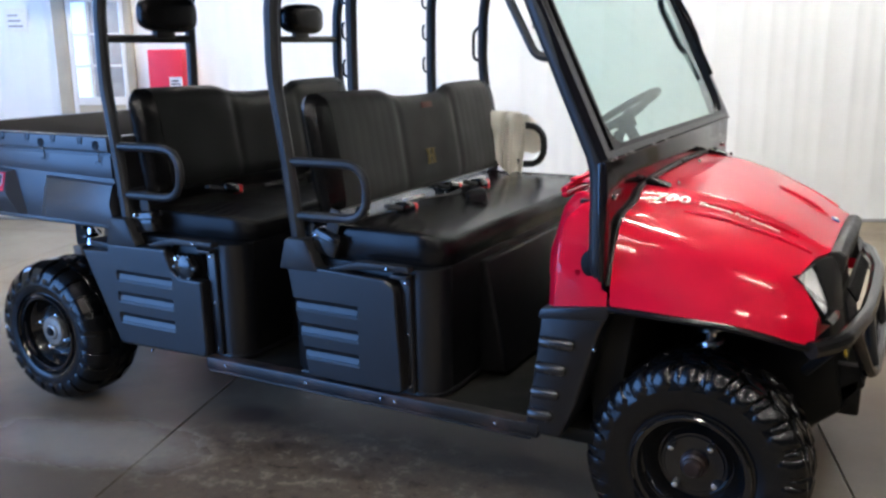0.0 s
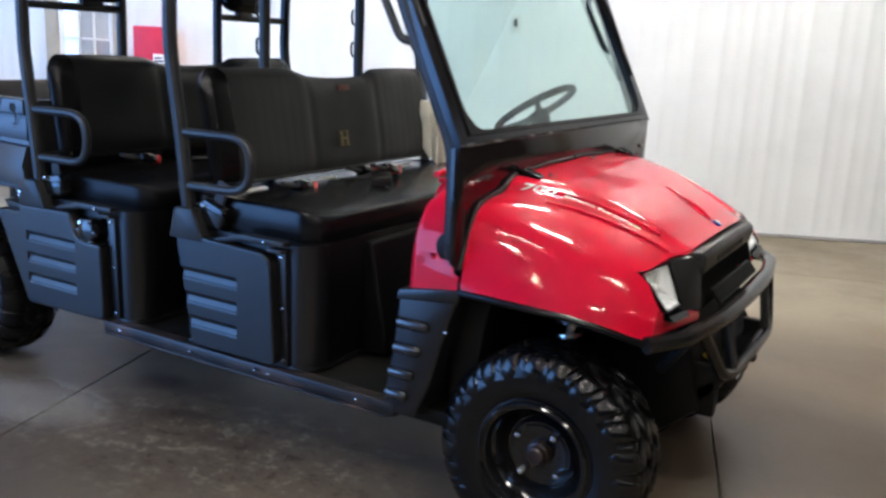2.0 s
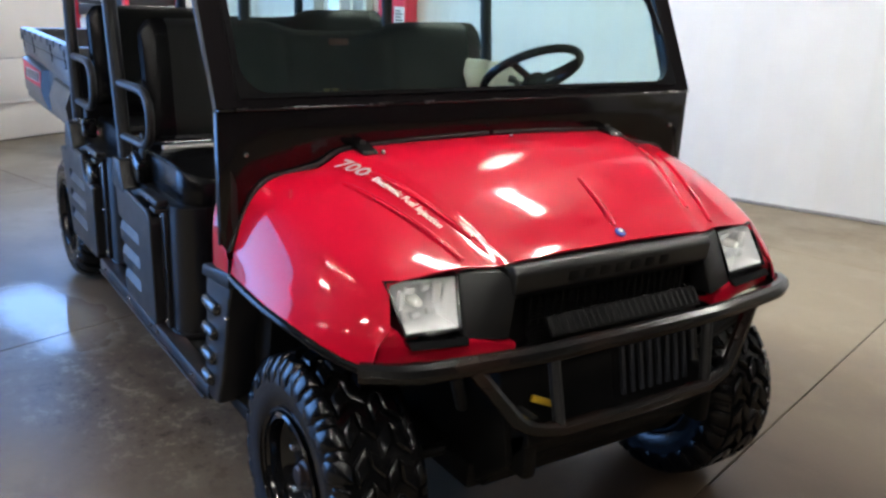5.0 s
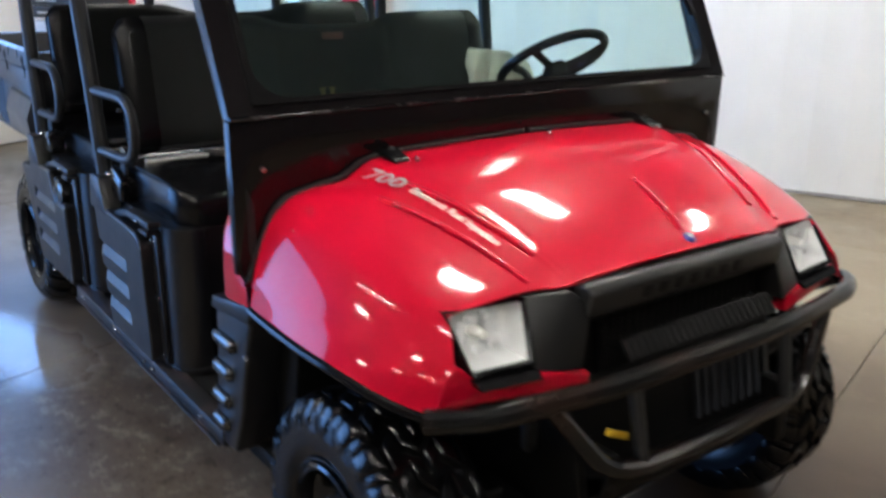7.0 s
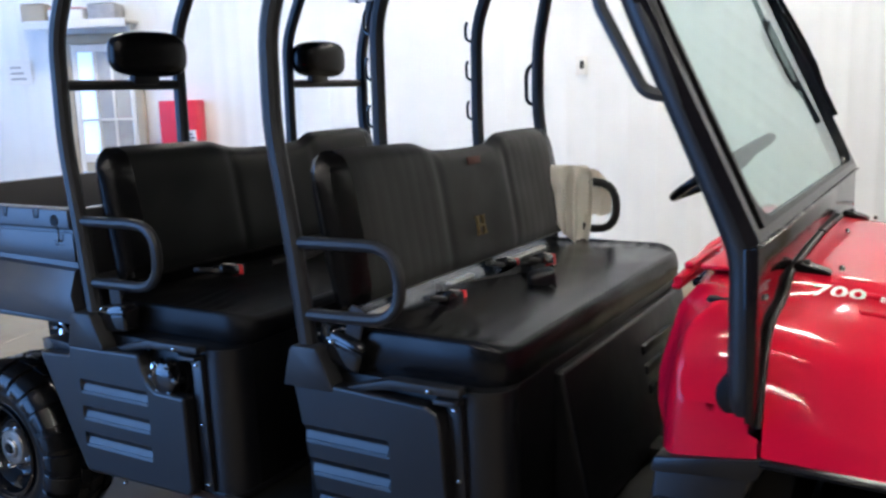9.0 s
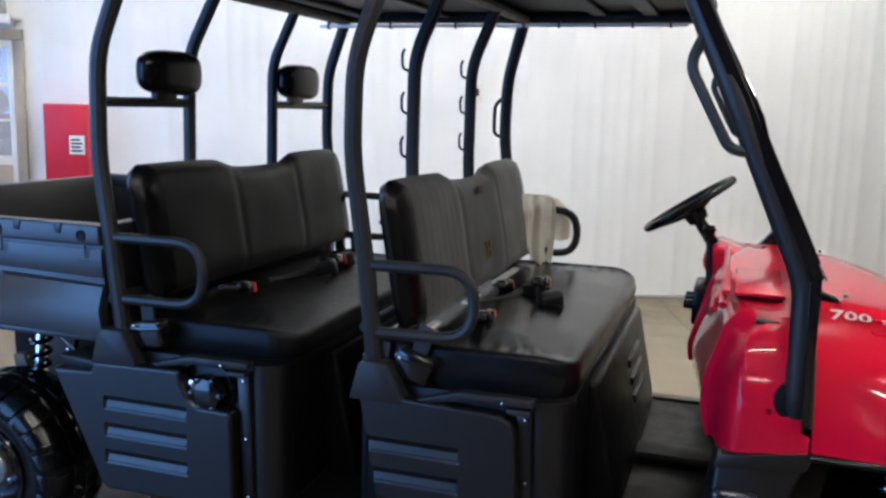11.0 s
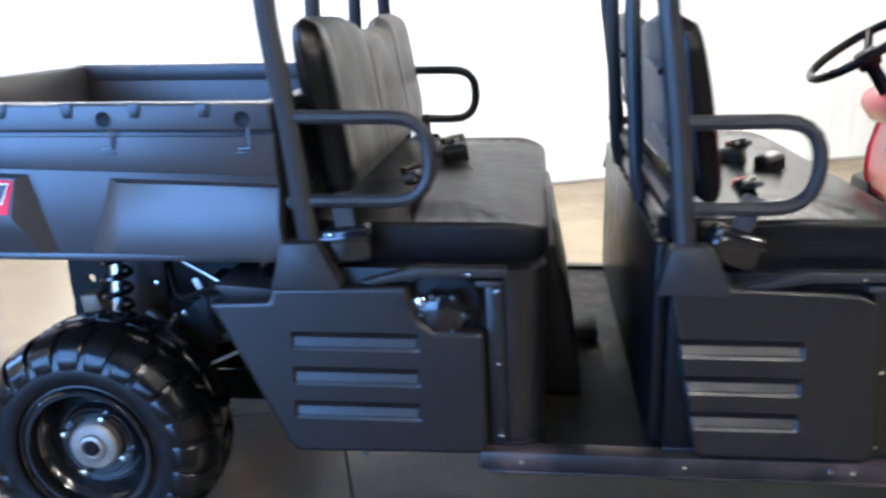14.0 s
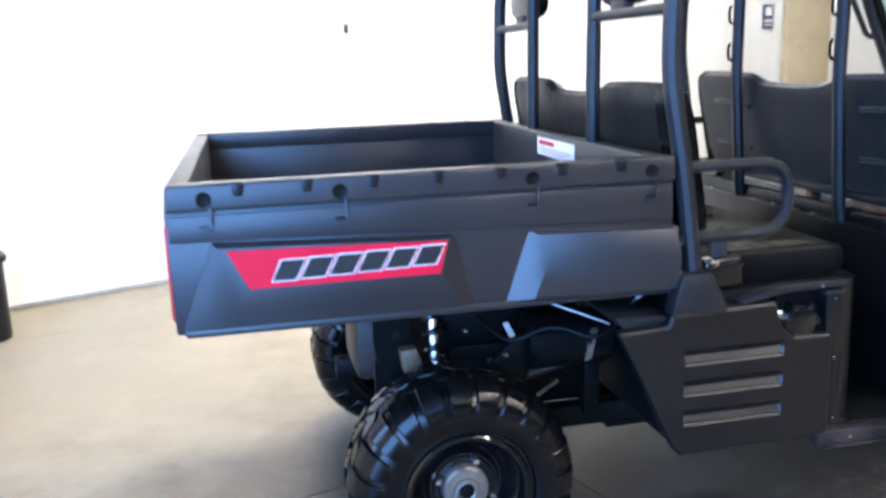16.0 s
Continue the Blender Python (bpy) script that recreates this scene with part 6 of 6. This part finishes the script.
# ---- cargo bed ----
X0, X1, YB, ZB, ZT = -3.428, -2.195, 0.768, 0.832, 1.182
bed = part("cargo_bed", box(X0 + 0.01, X1 - 0.01, -YB + 0.05, YB - 0.05, 0.85, 0.90, 0.006), BEDPL, car, "black plastic dump bed")
part("bed_front_wall", box(X1 - 0.05, X1, -YB + 0.02, YB - 0.02, 0.85, ZT - 0.004, 0.008), BEDPL, bed)
part("tailgate", box(X0, X0 + 0.05, -YB + 0.03, YB - 0.03, 0.85, ZT - 0.004, 0.008), BEDPL, bed, "black tailgate")
for s in (NEAR, FAR):
    def yy(a, b):
        return min(s * a, s * b), max(s * a, s * b)
    side = part("bed_side", prism([(X0, ZB), (X0 - 0.004, ZT - 0.058), (X1, ZT - 0.058), (X1 + 0.002, ZB)], *yy(YB - 0.045, YB - 0.012), 0.006), BEDPL, bed, "black moulded bed side")
    part("top_rail", prism([(X0 - 0.002, ZT - 0.062), (X0 + 0.004, ZT), (X1 - 0.004, ZT), (X1, ZT - 0.062)], *yy(YB - 0.048, YB + 0.004), 0.007, 3), BEDPL, side, "ribbed top rail")
    for k in range(7):
        x = -3.266 + k * 0.1535
        part("rail_notch", prism([(x - 0.017, ZT + 0.001), (x + 0.017, ZT + 0.001), (x + 0.010, ZT - 0.032), (x - 0.010, ZT - 0.032)], *yy(YB - 0.02, YB + 0.0075), 0.003), PLASTIC, side)
    for x in (-3.342, -3.038, -2.572, -2.262):
        part("tie_down_hole", lathe([(0.0, -0.0005 * s), (0.015, -0.0005 * s), (0.017, 0.0005 * s), (0.019, -0.004 * s)], 16, centre=(x, s * (YB + 0.006), ZT - 0.035)), DARK, side)
        part("slot_edge", tube([(x + 0.013, s * (YB + 0.004), ZT - 0.052), (x + 0.013, s * (YB + 0.002), ZT - 0.098), (x - 0.013, s * (YB + 0.002), ZT - 0.098)], 0.0028, 0.008, 6), EDGE, side)
        part("hook_lip", box(x - 0.020, x + 0.018, *yy(YB - 0.014, YB - 0.004), ZT - 0.112, ZT - 0.106, 0.002), BEDPL, side)
    # upper plate, then the two raised shapes below it
    part("side_plate", prism([(X0 + 0.004, ZT - 0.072), (X1 - 0.004, ZT - 0.072), (X1 - 0.002, 1.022), (-2.78, 1.036), (X0 + 0.004, 1.050)], *yy(YB - 0.03, YB - 0.006), 0.003), BEDPL, side)
    for out in ([(X0 + 0.015, 0.842), (-3.335, 1.046), (-2.772, 1.024), (-2.722, 0.842)],):
        o, pk = YB - 0.012, YB + 0.022
        A, B, C, D = out
        P = [(-3.322, 1.036), (-3.262, 0.930), (-2.806, 0.930), (-2.786, 1.020)]
        bm = bmesh.new()

        def V(p, y):
            return bm.verts.new((p[0], s * y, p[1]))
        vA, vB, vC, vD = V(A, o), V(B, o), V(C, o), V(D, o)
        p0, p1, p2, p3 = V(P[0], pk - 0.004), V(P[1], pk), V(P[2], pk), V(P[3], pk - 0.004)
        l1, l2 = V((-3.290, 0.890), YB + 0.020), V((-2.775, 0.890), YB + 0.018)
        b1, b2 = V((-3.31, 0.845), YB + 0.002), V((-2.76, 0.845), YB + 0.002)
        for f in ((vB, p0, p1, l1, b1, vA), (p0, p3, p2, p1), (p1, p2, l2, l1), (l1, l2, b2, b1), (vC, vD, b2, l2, p2, p3), (vB, vC, p3, p0), (vA, b1, b2, vD)):
            bm.faces.new(f)
        part("raised_moulding", bm, BEDPL, side, "angular raised moulding")
        bm = bmesh.new()
        q = [V((-3.303, 1.030), pk - 0.0015), V((-2.790, 1.016), pk - 0.0018), V((-2.812, 0.938), pk + 0.0022), V((-3.256, 0.938), pk + 0.0022)]
        bm.faces.new(q)
        dc = part("decal", bm, DECAL, side, "red side decal with slanted black shapes")
        # six slanted marks of the name plate
        for k in range(6):
            x0 = -3.205 + k * 0.0655 if s < 0 else -2.875 - k * 0.0655
            w = 0.054
            sl = 0.024 * (1 if s < 0 else -1)
            if s > 0:
                w = -w
            for grow, lift, mt in ((0.003, 0.0040, WHITE), (0.0, 0.0050, BLACKP)):
                g = grow if w > 0 else -grow
                bm = bmesh.new()
                z0, z1 = 0.954 + k * 0.002 - grow, 1.000 + k * 0.0015 + grow
                bm.faces.new([V(p, pk + lift) for p in ((x0 - g, z0), (x0 + w + g, z0), (x0 + w + sl + g, z1), (x0 + sl - g, z1))])
                part("mark", bm, mt, dc)
    bm = bmesh.new()
    o = YB - 0.012
    pts = [(-2.640, 0.842), (-2.580, 1.016), (X1 + 0.004, 1.003), (X1 + 0.010, 0.838)]
    mid = [(-2.545, 0.938), (X1 + 0.006, 0.930)]
    top = [(-2.555, 1.008), (X1 + 0.004, 0.998)]
    a, b, c, d = (V(p, o) for p in pts)
    t0, t1 = V(top[0], YB + 0.004), V(top[1], YB + 0.004)
    m0, m1 = V(mid[0], YB + 0.030), V(mid[1], YB + 0.030)
    n0, n1 = V((-2.575, 0.85), YB + 0.016), V((X1 + 0.010, 0.842), YB + 0.016)
    for f in ((b, t0, m0, n0, a), (b, c, t1, t0), (t0, t1, m1, m0), (m0, m1, n1, n0), (c, d, n1, m1, t1), (a, n0, n1, d)):
        bm.faces.new(f)
    part("raised_moulding", bm, BEDPL, side, "angular raised moulding")
    part("bottom_flange", box(X0 + 0.02, X1, *yy(YB - 0.10, YB - 0.004), ZB - 0.006, ZB + 0.012, 0.004), BEDPL, side)
    part("tail_light", prism([(s * (YB - 0.012), 1.09), (s * (YB - 0.06), 1.09), (s * (YB - 0.06), 0.865), (s * (YB - 0.020), 0.865)], X0 - 0.007, X0 + 0.006, 0.004, axes="yz"), REDPLASTIC, bed, "red tail light")
for y in (-0.45, -0.15, 0.15, 0.45):
    part("bed_floor_rib", box(X0 + 0.06, X1 - 0.06, y - 0.05, y + 0.05, 0.899, 0.908, 0.004), BEDPL, bed)
lab = part("warning_label", box(X1 - 0.0535, X1 - 0.0505, -0.20, 0.15, 1.102, 1.160), WHITE, bed, "white warning label with red print")
part("label_print", box(X1 - 0.0548, X1 - 0.0535, -0.02, 0.13, 1.138, 1.152), REDPLASTIC, lab)
for k in range(3):
    part("label_print", box(X1 - 0.0548, X1 - 0.0535, -0.18, 0.12, 1.110 + 0.008 * k, 1.113 + 0.008 * k), GREYP, lab)
part("belt_hose", tube([(-2.16, -0.70, 0.86), (-2.24, -0.70, 0.82), (-2.28, -0.68, 0.78), (-2.22, -0.66, 0.75)], 0.010, 0.03, 8), RIM, car, "black hose behind the rear seat")
part("linkage", tube([(-2.50, -0.63, 0.798), (-2.335, -0.688, 0.735)], 0.0035, 0), ALU, car, "thin pale metal rod")
part("rear_side_ledge", prism([(-2.36, 0.775), (-2.20, 0.765), (-2.20, 0.742), (-2.33, 0.742)], -0.77, -0.50, 0.004), STEEL, car)

# ---- cloth over the far armrest of the front bench ----
bm = bmesh.new()
rows = []
for i in range(57):
    u = i / 56
    row = []
    for j in range(45):
        w = j / 44
        # the front hangs longest, in a rounded lobe; the back is wider and shorter
        front_l = 0.170 + 0.117 * max(0.0, 1 - abs((w - 0.60) / 0.60) ** 2.8) + 0.008 * math.sin(w * 13)
        back_l = 0.100 + 0.100 * max(0.0, 1 - abs((w - 0.62) / 0.62) ** 2.6)
        s = (u - 0.42) / 0.58 * front_l if u > 0.42 else (u - 0.42) / 0.42 * back_l
        hang = max(0.0, s)
        n1 = noise.noise(Vector((w * 2.3, u * 1.7, 7)))
        n2 = noise.noise(Vector((w * 6, u * 5, 3)))
        fold = 0.026 * math.sin(w * 13 + 3.0 * n1 + hang * 9) + 0.016 * n2 + 0.003 * math.sin(w * 29 + u * 8 + 3 * n2)
        crest = 1.203 + 0.004 * math.sin(w * 3.1) - 0.034 * w ** 2 + 0.006 * n1
        cx, cy = -1.262 + 0.108 * w + 0.006 * n1, 0.600 + 0.150 * min(1.0, w * 1.15)
        if s > 0.0:
            gather = 1 - 75.0 * hang ** 4
            x = -1.185 + (cx + 1.185) * gather - (0.012 + fold) * -0.5 * min(1, hang * 14)
            y, z = 0.655 + (cy - 0.655) * gather - (0.012 + fold) * 0.8 * min(1, hang * 14), crest - hang
        else:
            x = cx + 0.058 * w * min(1.0, -s * 14)
            y, z = cy + 0.045 * min(1, -s * 25) * (0.3 + 0.7 * w) + fold * 0.3, crest - max(0.0, -s - 0.02) + 0.004 * math.sin(-s * 60)
        row.append((x, y, z + 0.004 * noise.noise(Vector((w * 8, u * 8, 1)))))
    rows.append(row)
inside = []
for i, row in enumerate(rows):
    inside.append([])
    for j, p in enumerate(row):
        du = Vector(rows[min(i + 1, 56)][j]) - Vector(rows[max(i - 1, 0)][j])
        dw = Vector(row[min(j + 1, 44)]) - Vector(row[max(j - 1, 0)])
        inside[-1].append(tuple(Vector(p) + du.cross(dw).normalized() * 0.003))
loft(rows, bm), loft(inside, bm)
for k in (0, -1):
    loft([rows[k], inside[k]], bm)
    loft([[r[k] for r in rows], [r[k] for r in inside]], bm)
bmesh.ops.remove_doubles(bm, verts=bm.verts, dist=0.0004)
bmesh.ops.recalc_face_normals(bm, faces=bm.faces)
rag = finish("cloth", bm, CLOTH)
tagged(rag, "crumpled beige cloth hung over the armrest", "cloth")

# ---- things along the walls ----
WALL_N = ROOM @ pose(0, NORTH, 0)           # x along the wall, -y into the hall


def at_wall(u, z=0.0):
    return WALL_N @ pose(u, 0, z)


hose = thing("wall_cabinet", "red wall cabinet with a pale label", "cabinet", m=at_wall(-3.69))
part("body", box(-0.155, 0.155, -0.19, -0.02, 0.93, 1.50, 0.012), REDBOX, hose)
part("door", box(-0.146, 0.146, -0.20, -0.191, 0.94, 1.49, 0.004), REDBOX, hose)
part("label_plate", box(0.03, 0.14, -0.205, -0.2012, 1.13, 1.27), WHITE, hose, "pale printed label")
for k in range(4):
    part("label_print", box(0.045, 0.125 - 0.015 * (k % 2), -0.207, -0.2052, 1.15 + 0.027 * k, 1.163 + 0.027 * k), BLACKP, hose)

door = thing("door_1", "white outside door with a nine-pane window in a tan frame", "door", kind="structure", m=at_wall(-4.445))
for a, b, z0, z1 in ((-0.27, -0.15, 0.0, 2.04), (0.36, 0.43, 0.0, 2.04), (-0.27, 0.43, 1.96, 2.04)):
    part("door_frame", box(a, b, -0.05, -0.018, z0, z1 - (0.0 if z0 else 0.082), 0.006), TRIMM, door, "tan door frame")
for a, b, z0, z1 in ((-0.145, -0.105, 0.01, 1.955), (0.32, 0.355, 0.01, 1.955), (-0.105, 0.32, 0.01, 1.03), (-0.105, 0.32, 1.031, 1.10), (-0.105, 0.32, 1.90, 1.955)):
    part("door_leaf", box(a, b, -0.044, -0.018, z0, z1, 0.002), TRIMM if z1 < 1.05 else WHITED, door)
for k in (1, 2):
    part("glazing_bar", box(-0.105 + 0.425 * k / 3 - 0.010, -0.105 + 0.425 * k / 3 + 0.010, -0.042, -0.024, 1.10, 1.90), WHITED, door)
    part("glazing_bar", box(-0.105, 0.32, -0.0425, -0.0235, 1.10 + 0.80 * k / 3 - 0.010, 1.10 + 0.80 * k / 3 + 0.010), WHITED, door)
part("door_glass", box(-0.105, 0.32, -0.033, -0.030, 1.10, 1.90), LENS, door).visible_shadow = False
part("daylight_behind", box(-0.105, 0.32, -0.022, -0.019, 1.10, 1.90), OUTSIDE, door, "bluish daylight behind the glass")
part("curtain", box(0.05, 0.31, -0.029, -0.0235, 1.10, 1.90, 0.001), GREYP, door, "grey curtain behind the glass")
part("door_handle", tube([(-0.12, -0.045, 0.95), (-0.12, -0.09, 0.95), (-0.01, -0.09, 0.95)], 0.010, 0.02, 8), ALU, door, "metal lever handle")

shelf = thing("wall_shelf", "white shelf above the door holding clutter", "shelf", m=at_wall(-4.47))
part("board", box(-0.34, 0.45, -0.26, -0.018, 2.10, 2.125, 0.004), WHITED, shelf)
part("edge", box(-0.35, 0.46, -0.28, -0.261, 2.065, 2.13, 0.004), WHITED, shelf)
for x in (-0.30, 0.38):
    part("bracket", prism([(x, 2.099), (x + 0.02, 2.099), (x + 0.02, 2.045), (x, 2.045)], -0.06, -0.02), WHITED, shelf)
rnd = random.Random(4)
for k, (x, w, h) in enumerate(((-0.30, 0.20, 0.13), (-0.04, 0.28, 0.09), (0.25, 0.22, 0.12))):
    bx = thing("storage_box", ("worn brown cardboard box on the shelf", "flat pale carton on the shelf", "folded grey tarp on the shelf")[k], "box", m=at_wall(-4.47 + x))
    part("carton", box(-w / 2, w / 2, -0.22, -0.05, 2.126, 2.126 + h, 0.008), (TRIMM, WHITED, GREYP)[k], bx)
    part("flap", box(-w / 2 + 0.01, w / 2 - 0.01, -0.23, -0.12, 2.128 + h, 2.136 + h, 0.002), (TRIMM, PINK, WHITED)[k], bx)

sw8 = thing("light_switch", "white wall switch plate with a dark toggle", "switch", m=at_wall(-0.58))
part("plate", box(-0.045, 0.045, -0.030, -0.016, 1.595, 1.735, 0.006), WHITED, sw8)
part("toggle", box(-0.016, 0.016, -0.042, -0.031, 1.640, 1.700, 0.003), BLACKP, sw8)

foot = finish("baseboard", box(WEST + 0.02, EAST - 0.02, NORTH - 0.028, NORTH - 0.0045, 0.001, 0.024, 0.004), GREYP, ROOM)
tagged(foot, "thin grey sealing strip at the foot of the white wall", "baseboard", kind="structure")
ban = thing("banner", "dark wide banner with pale slanted shapes, high on the white wall", "banner", m=at_wall(0.66))
part("cloth_panel", box(-0.76, 0.76, -0.024, -0.0185, 2.65, 3.94), BANNER, ban, "dark banner cloth")
for x, z, w, h, lean in ((-0.58, 3.35, 0.10, 0.60, 14), (-0.40, 3.35, 0.10, 0.60, -20), (-0.22, 3.35, 0.10, 0.60, 14), (0.02, 3.35, 0.10, 0.60, -24), (0.02, 3.66, 0.30, 0.10, 0), (0.02, 3.06, 0.30, 0.10, 0), (-0.36, 2.84, 0.50, 0.08, 0)):
    part("shape", box(-w / 2, w / 2, -0.0275, -0.0243, -h / 2, h / 2, m=pose(x, 0, z, 0, lean, 0)), WHITE, ban)
part("ring", tube([(0.44 + 0.18 * math.cos(a), -0.026, 3.30 + 0.22 * math.sin(a)) for a in (2 * math.pi * k / 24 for k in range(24))], 0.045, 0, 6, closed=True), WHITE, ban)

sign = thing("notice", "small paper notice with dark print on the wall", "sign", m=at_wall(-5.05))
part("paper", box(-0.10, 0.10, -0.022, -0.0185, 1.66, 1.86), WHITE, sign)
for k in range(3):
    part("print", box(-0.07, 0.06 - 0.02 * k, -0.0245, -0.0225, 1.70 + 0.045 * k, 1.716 + 0.045 * k), GREYP, sign)

pic = thing("poster", "faded red poster with a grid of dark lines", "poster", m=at_wall(-5.75))
part("sheet", box(-0.48, 0.48, -0.024, -0.0185, 2.03, 2.66), PINK, pic)
for k in range(4):
    part("line", box(-0.46, 0.46, -0.0265, -0.0242, 2.055 + 0.14 * k, 2.066 + 0.14 * k), REDBOX, pic)
for k in range(4):
    part("line", box(-0.44 + 0.29 * k, -0.43 + 0.29 * k, -0.0268, -0.0243, 2.05, 2.64), REDBOX, pic)

d2 = thing("door_2", "closed beige panelled door in the white wall", "door", kind="structure", m=at_wall(5.65))
part("door_leaf", box(-0.48, 0.48, -0.05, -0.018, 0.01, 2.35, 0.004), BEIGE, d2)
for z0, z1 in ((0.2, 0.75), (0.85, 1.40), (1.50, 1.88), (1.95, 2.28)):
    part("door_panel", box(-0.40, 0.40, -0.058, -0.0505, z0, z1, 0.006), BEIGE, d2)
s2 = thing("wall_sign", "small navy wall sign with pale marks", "sign", m=at_wall(4.87))
part("plate", box(-0.10, 0.10, -0.026, -0.018, 1.63, 1.89, 0.003), NAVY, s2)
for z0, z1, w in ((1.77, 1.86, 0.06), (1.70, 1.73, 0.075), (1.66, 1.68, 0.075)):
    part("sign_print", box(-w, w, -0.029, -0.0262, z0, z1), WHITE, s2)

tub = thing("storage_tub", "black plastic tub on the floor by the wall", "tub", m=ROOM @ pose(-3.52, 4.20, 0))
part("body", prism(rounded_plan(-0.32, 0.32, 0.28, 0.08), 0.012, 0.44, 0.03, 3, axes="xy"), PLASTIC, tub)
part("lid", prism(rounded_plan(-0.34, 0.34, 0.30, 0.09), 0.441, 0.48, 0.012, 3, axes="xy"), PLASTIC, tub)
for dy in (-0.07, 0.07):
    part("lid_rib", box(-0.26, 0.26, dy - 0.02, dy + 0.02, 0.481, 0.492, 0.004), PLASTIC, tub)

cart = thing("tool_cart", "red and black tool cart with a white carton on its shelf", "cart", m=ROOM @ pose(-4.85, 2.56, 0))
part("top_tray", box(-0.30, 0.30, -0.27, 0.27, 1.31, 1.37, 0.015), REDBOX, cart, "red top tray")
for k in range(2):
    dr = part("drawer", box(-0.26, 0.26, -0.26, 0.25, 1.14 + 0.085 * k, 1.22 + 0.085 * k, 0.006), BLACKP, cart, "black drawer")
    part("drawer_pull", box(-0.10, 0.10, -0.272, -0.261, 1.17 + 0.085 * k, 1.185 + 0.085 * k, 0.003), ALU, dr)
part("middle_shelf", box(-0.28, 0.28, -0.26, 0.26, 0.84, 0.88, 0.010), BLACKP, cart)
part("base_tray", box(-0.30, 0.30, -0.27, 0.27, 0.12, 0.22, 0.015), REDBOX, cart, "red bottom tray")
for x in (-0.285, 0.285):
    for y in (-0.25, 0.25):
        part("leg", box(x - 0.018, x + 0.018, y - 0.018, y + 0.018, 0.08, 1.312, 0.003), REDBOX, cart)
        part("castor", lathe([(0.0, -0.014), (0.034, -0.014), (0.04, -0.006), (0.04, 0.006), (0.034, 0.014), (0.0, 0.014)], 14, centre=(x, y, 0.04)), VINYL, cart)
ct = thing("carton", "white carton with dark print on the cart's shelf", "box", m=ROOM @ pose(-4.85, 2.54, 0.88))
part("body", box(-0.25, 0.25, -0.24, 0.22, 0.001, 0.235, 0.006), WHITED, ct)
for z in (0.07, 0.13):
    part("print", box(0.10, 0.20, -0.2425, -0.2405, z, z + 0.025), BLACKP, ct)
disc = thing("round_sign", "round red and white sign standing on the tool cart", "sign", m=ROOM @ pose(-4.93, 2.74, 1.492))
part("plate", lathe([(0.0, -0.008), (0.118, -0.008), (0.122, -0.002), (0.118, 0.004), (0.0, 0.004)], 32), PINK, disc)
part("band", box(-0.085, 0.085, -0.0125, -0.0085, -0.035, 0.045, 0.001), REDBOX, disc, "red band")
pole = thing("pole", "grey pole leaning against the white wall", "pole", m=at_wall(-5.42))
part("shaft", tube([(0.0, -0.16, 0.0), (-0.17, -0.03, 1.80)], 0.022, 0, 10), GREYP, pole)
n2 = thing("notice", "small paper notice with dark print on the wall", "sign", m=at_wall(-6.12))
part("paper", box(-0.14, 0.14, -0.022, -0.0185, 1.36, 1.54), WHITE, n2)
for k in range(3):
    part("print", box(-0.10, 0.09 - 0.02 * k, -0.0245, -0.0225, 1.39 + 0.045 * k, 1.406 + 0.045 * k), GREYP, n2)

# ---- floor slabs between the sawn joints ----
SLAB = 2.54
JA = radians(16.8)
half = SLAB / 2 - 0.0025
slab_meshes = {}
for i in range(-4, 6):
    for j in range(-5, 5):
        if i >= 1 and j == -1:                   # here one pour runs through two bays
            continue
        long = i >= 1 and j == 0
        n0, t0 = -2.165 + (i + 0.5) * SLAB, 0.905 + (j + (0.0 if long else 0.5)) * SLAB
        x, y = n0 * math.cos(JA) - t0 * math.sin(JA), n0 * math.sin(JA) + t0 * math.cos(JA)
        u, v = x * CA + y * SA, -x * SA + y * CA
        if not (WEST - 1.2 < u < EAST + 1.6 and SOUTH - 1.6 < v < NORTH + 1.6):
            continue
        if long not in slab_meshes:
            reach = half + SLAB / 2 if long else half
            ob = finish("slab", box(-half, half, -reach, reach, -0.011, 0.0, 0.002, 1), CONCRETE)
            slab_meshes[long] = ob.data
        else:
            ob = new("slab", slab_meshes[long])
        ob.parent = floor
        ob.matrix_parent_inverse = floor.matrix_world.inverted()
        ob.matrix_basis = pose(x, y, 0, 0, 0, 16.8)
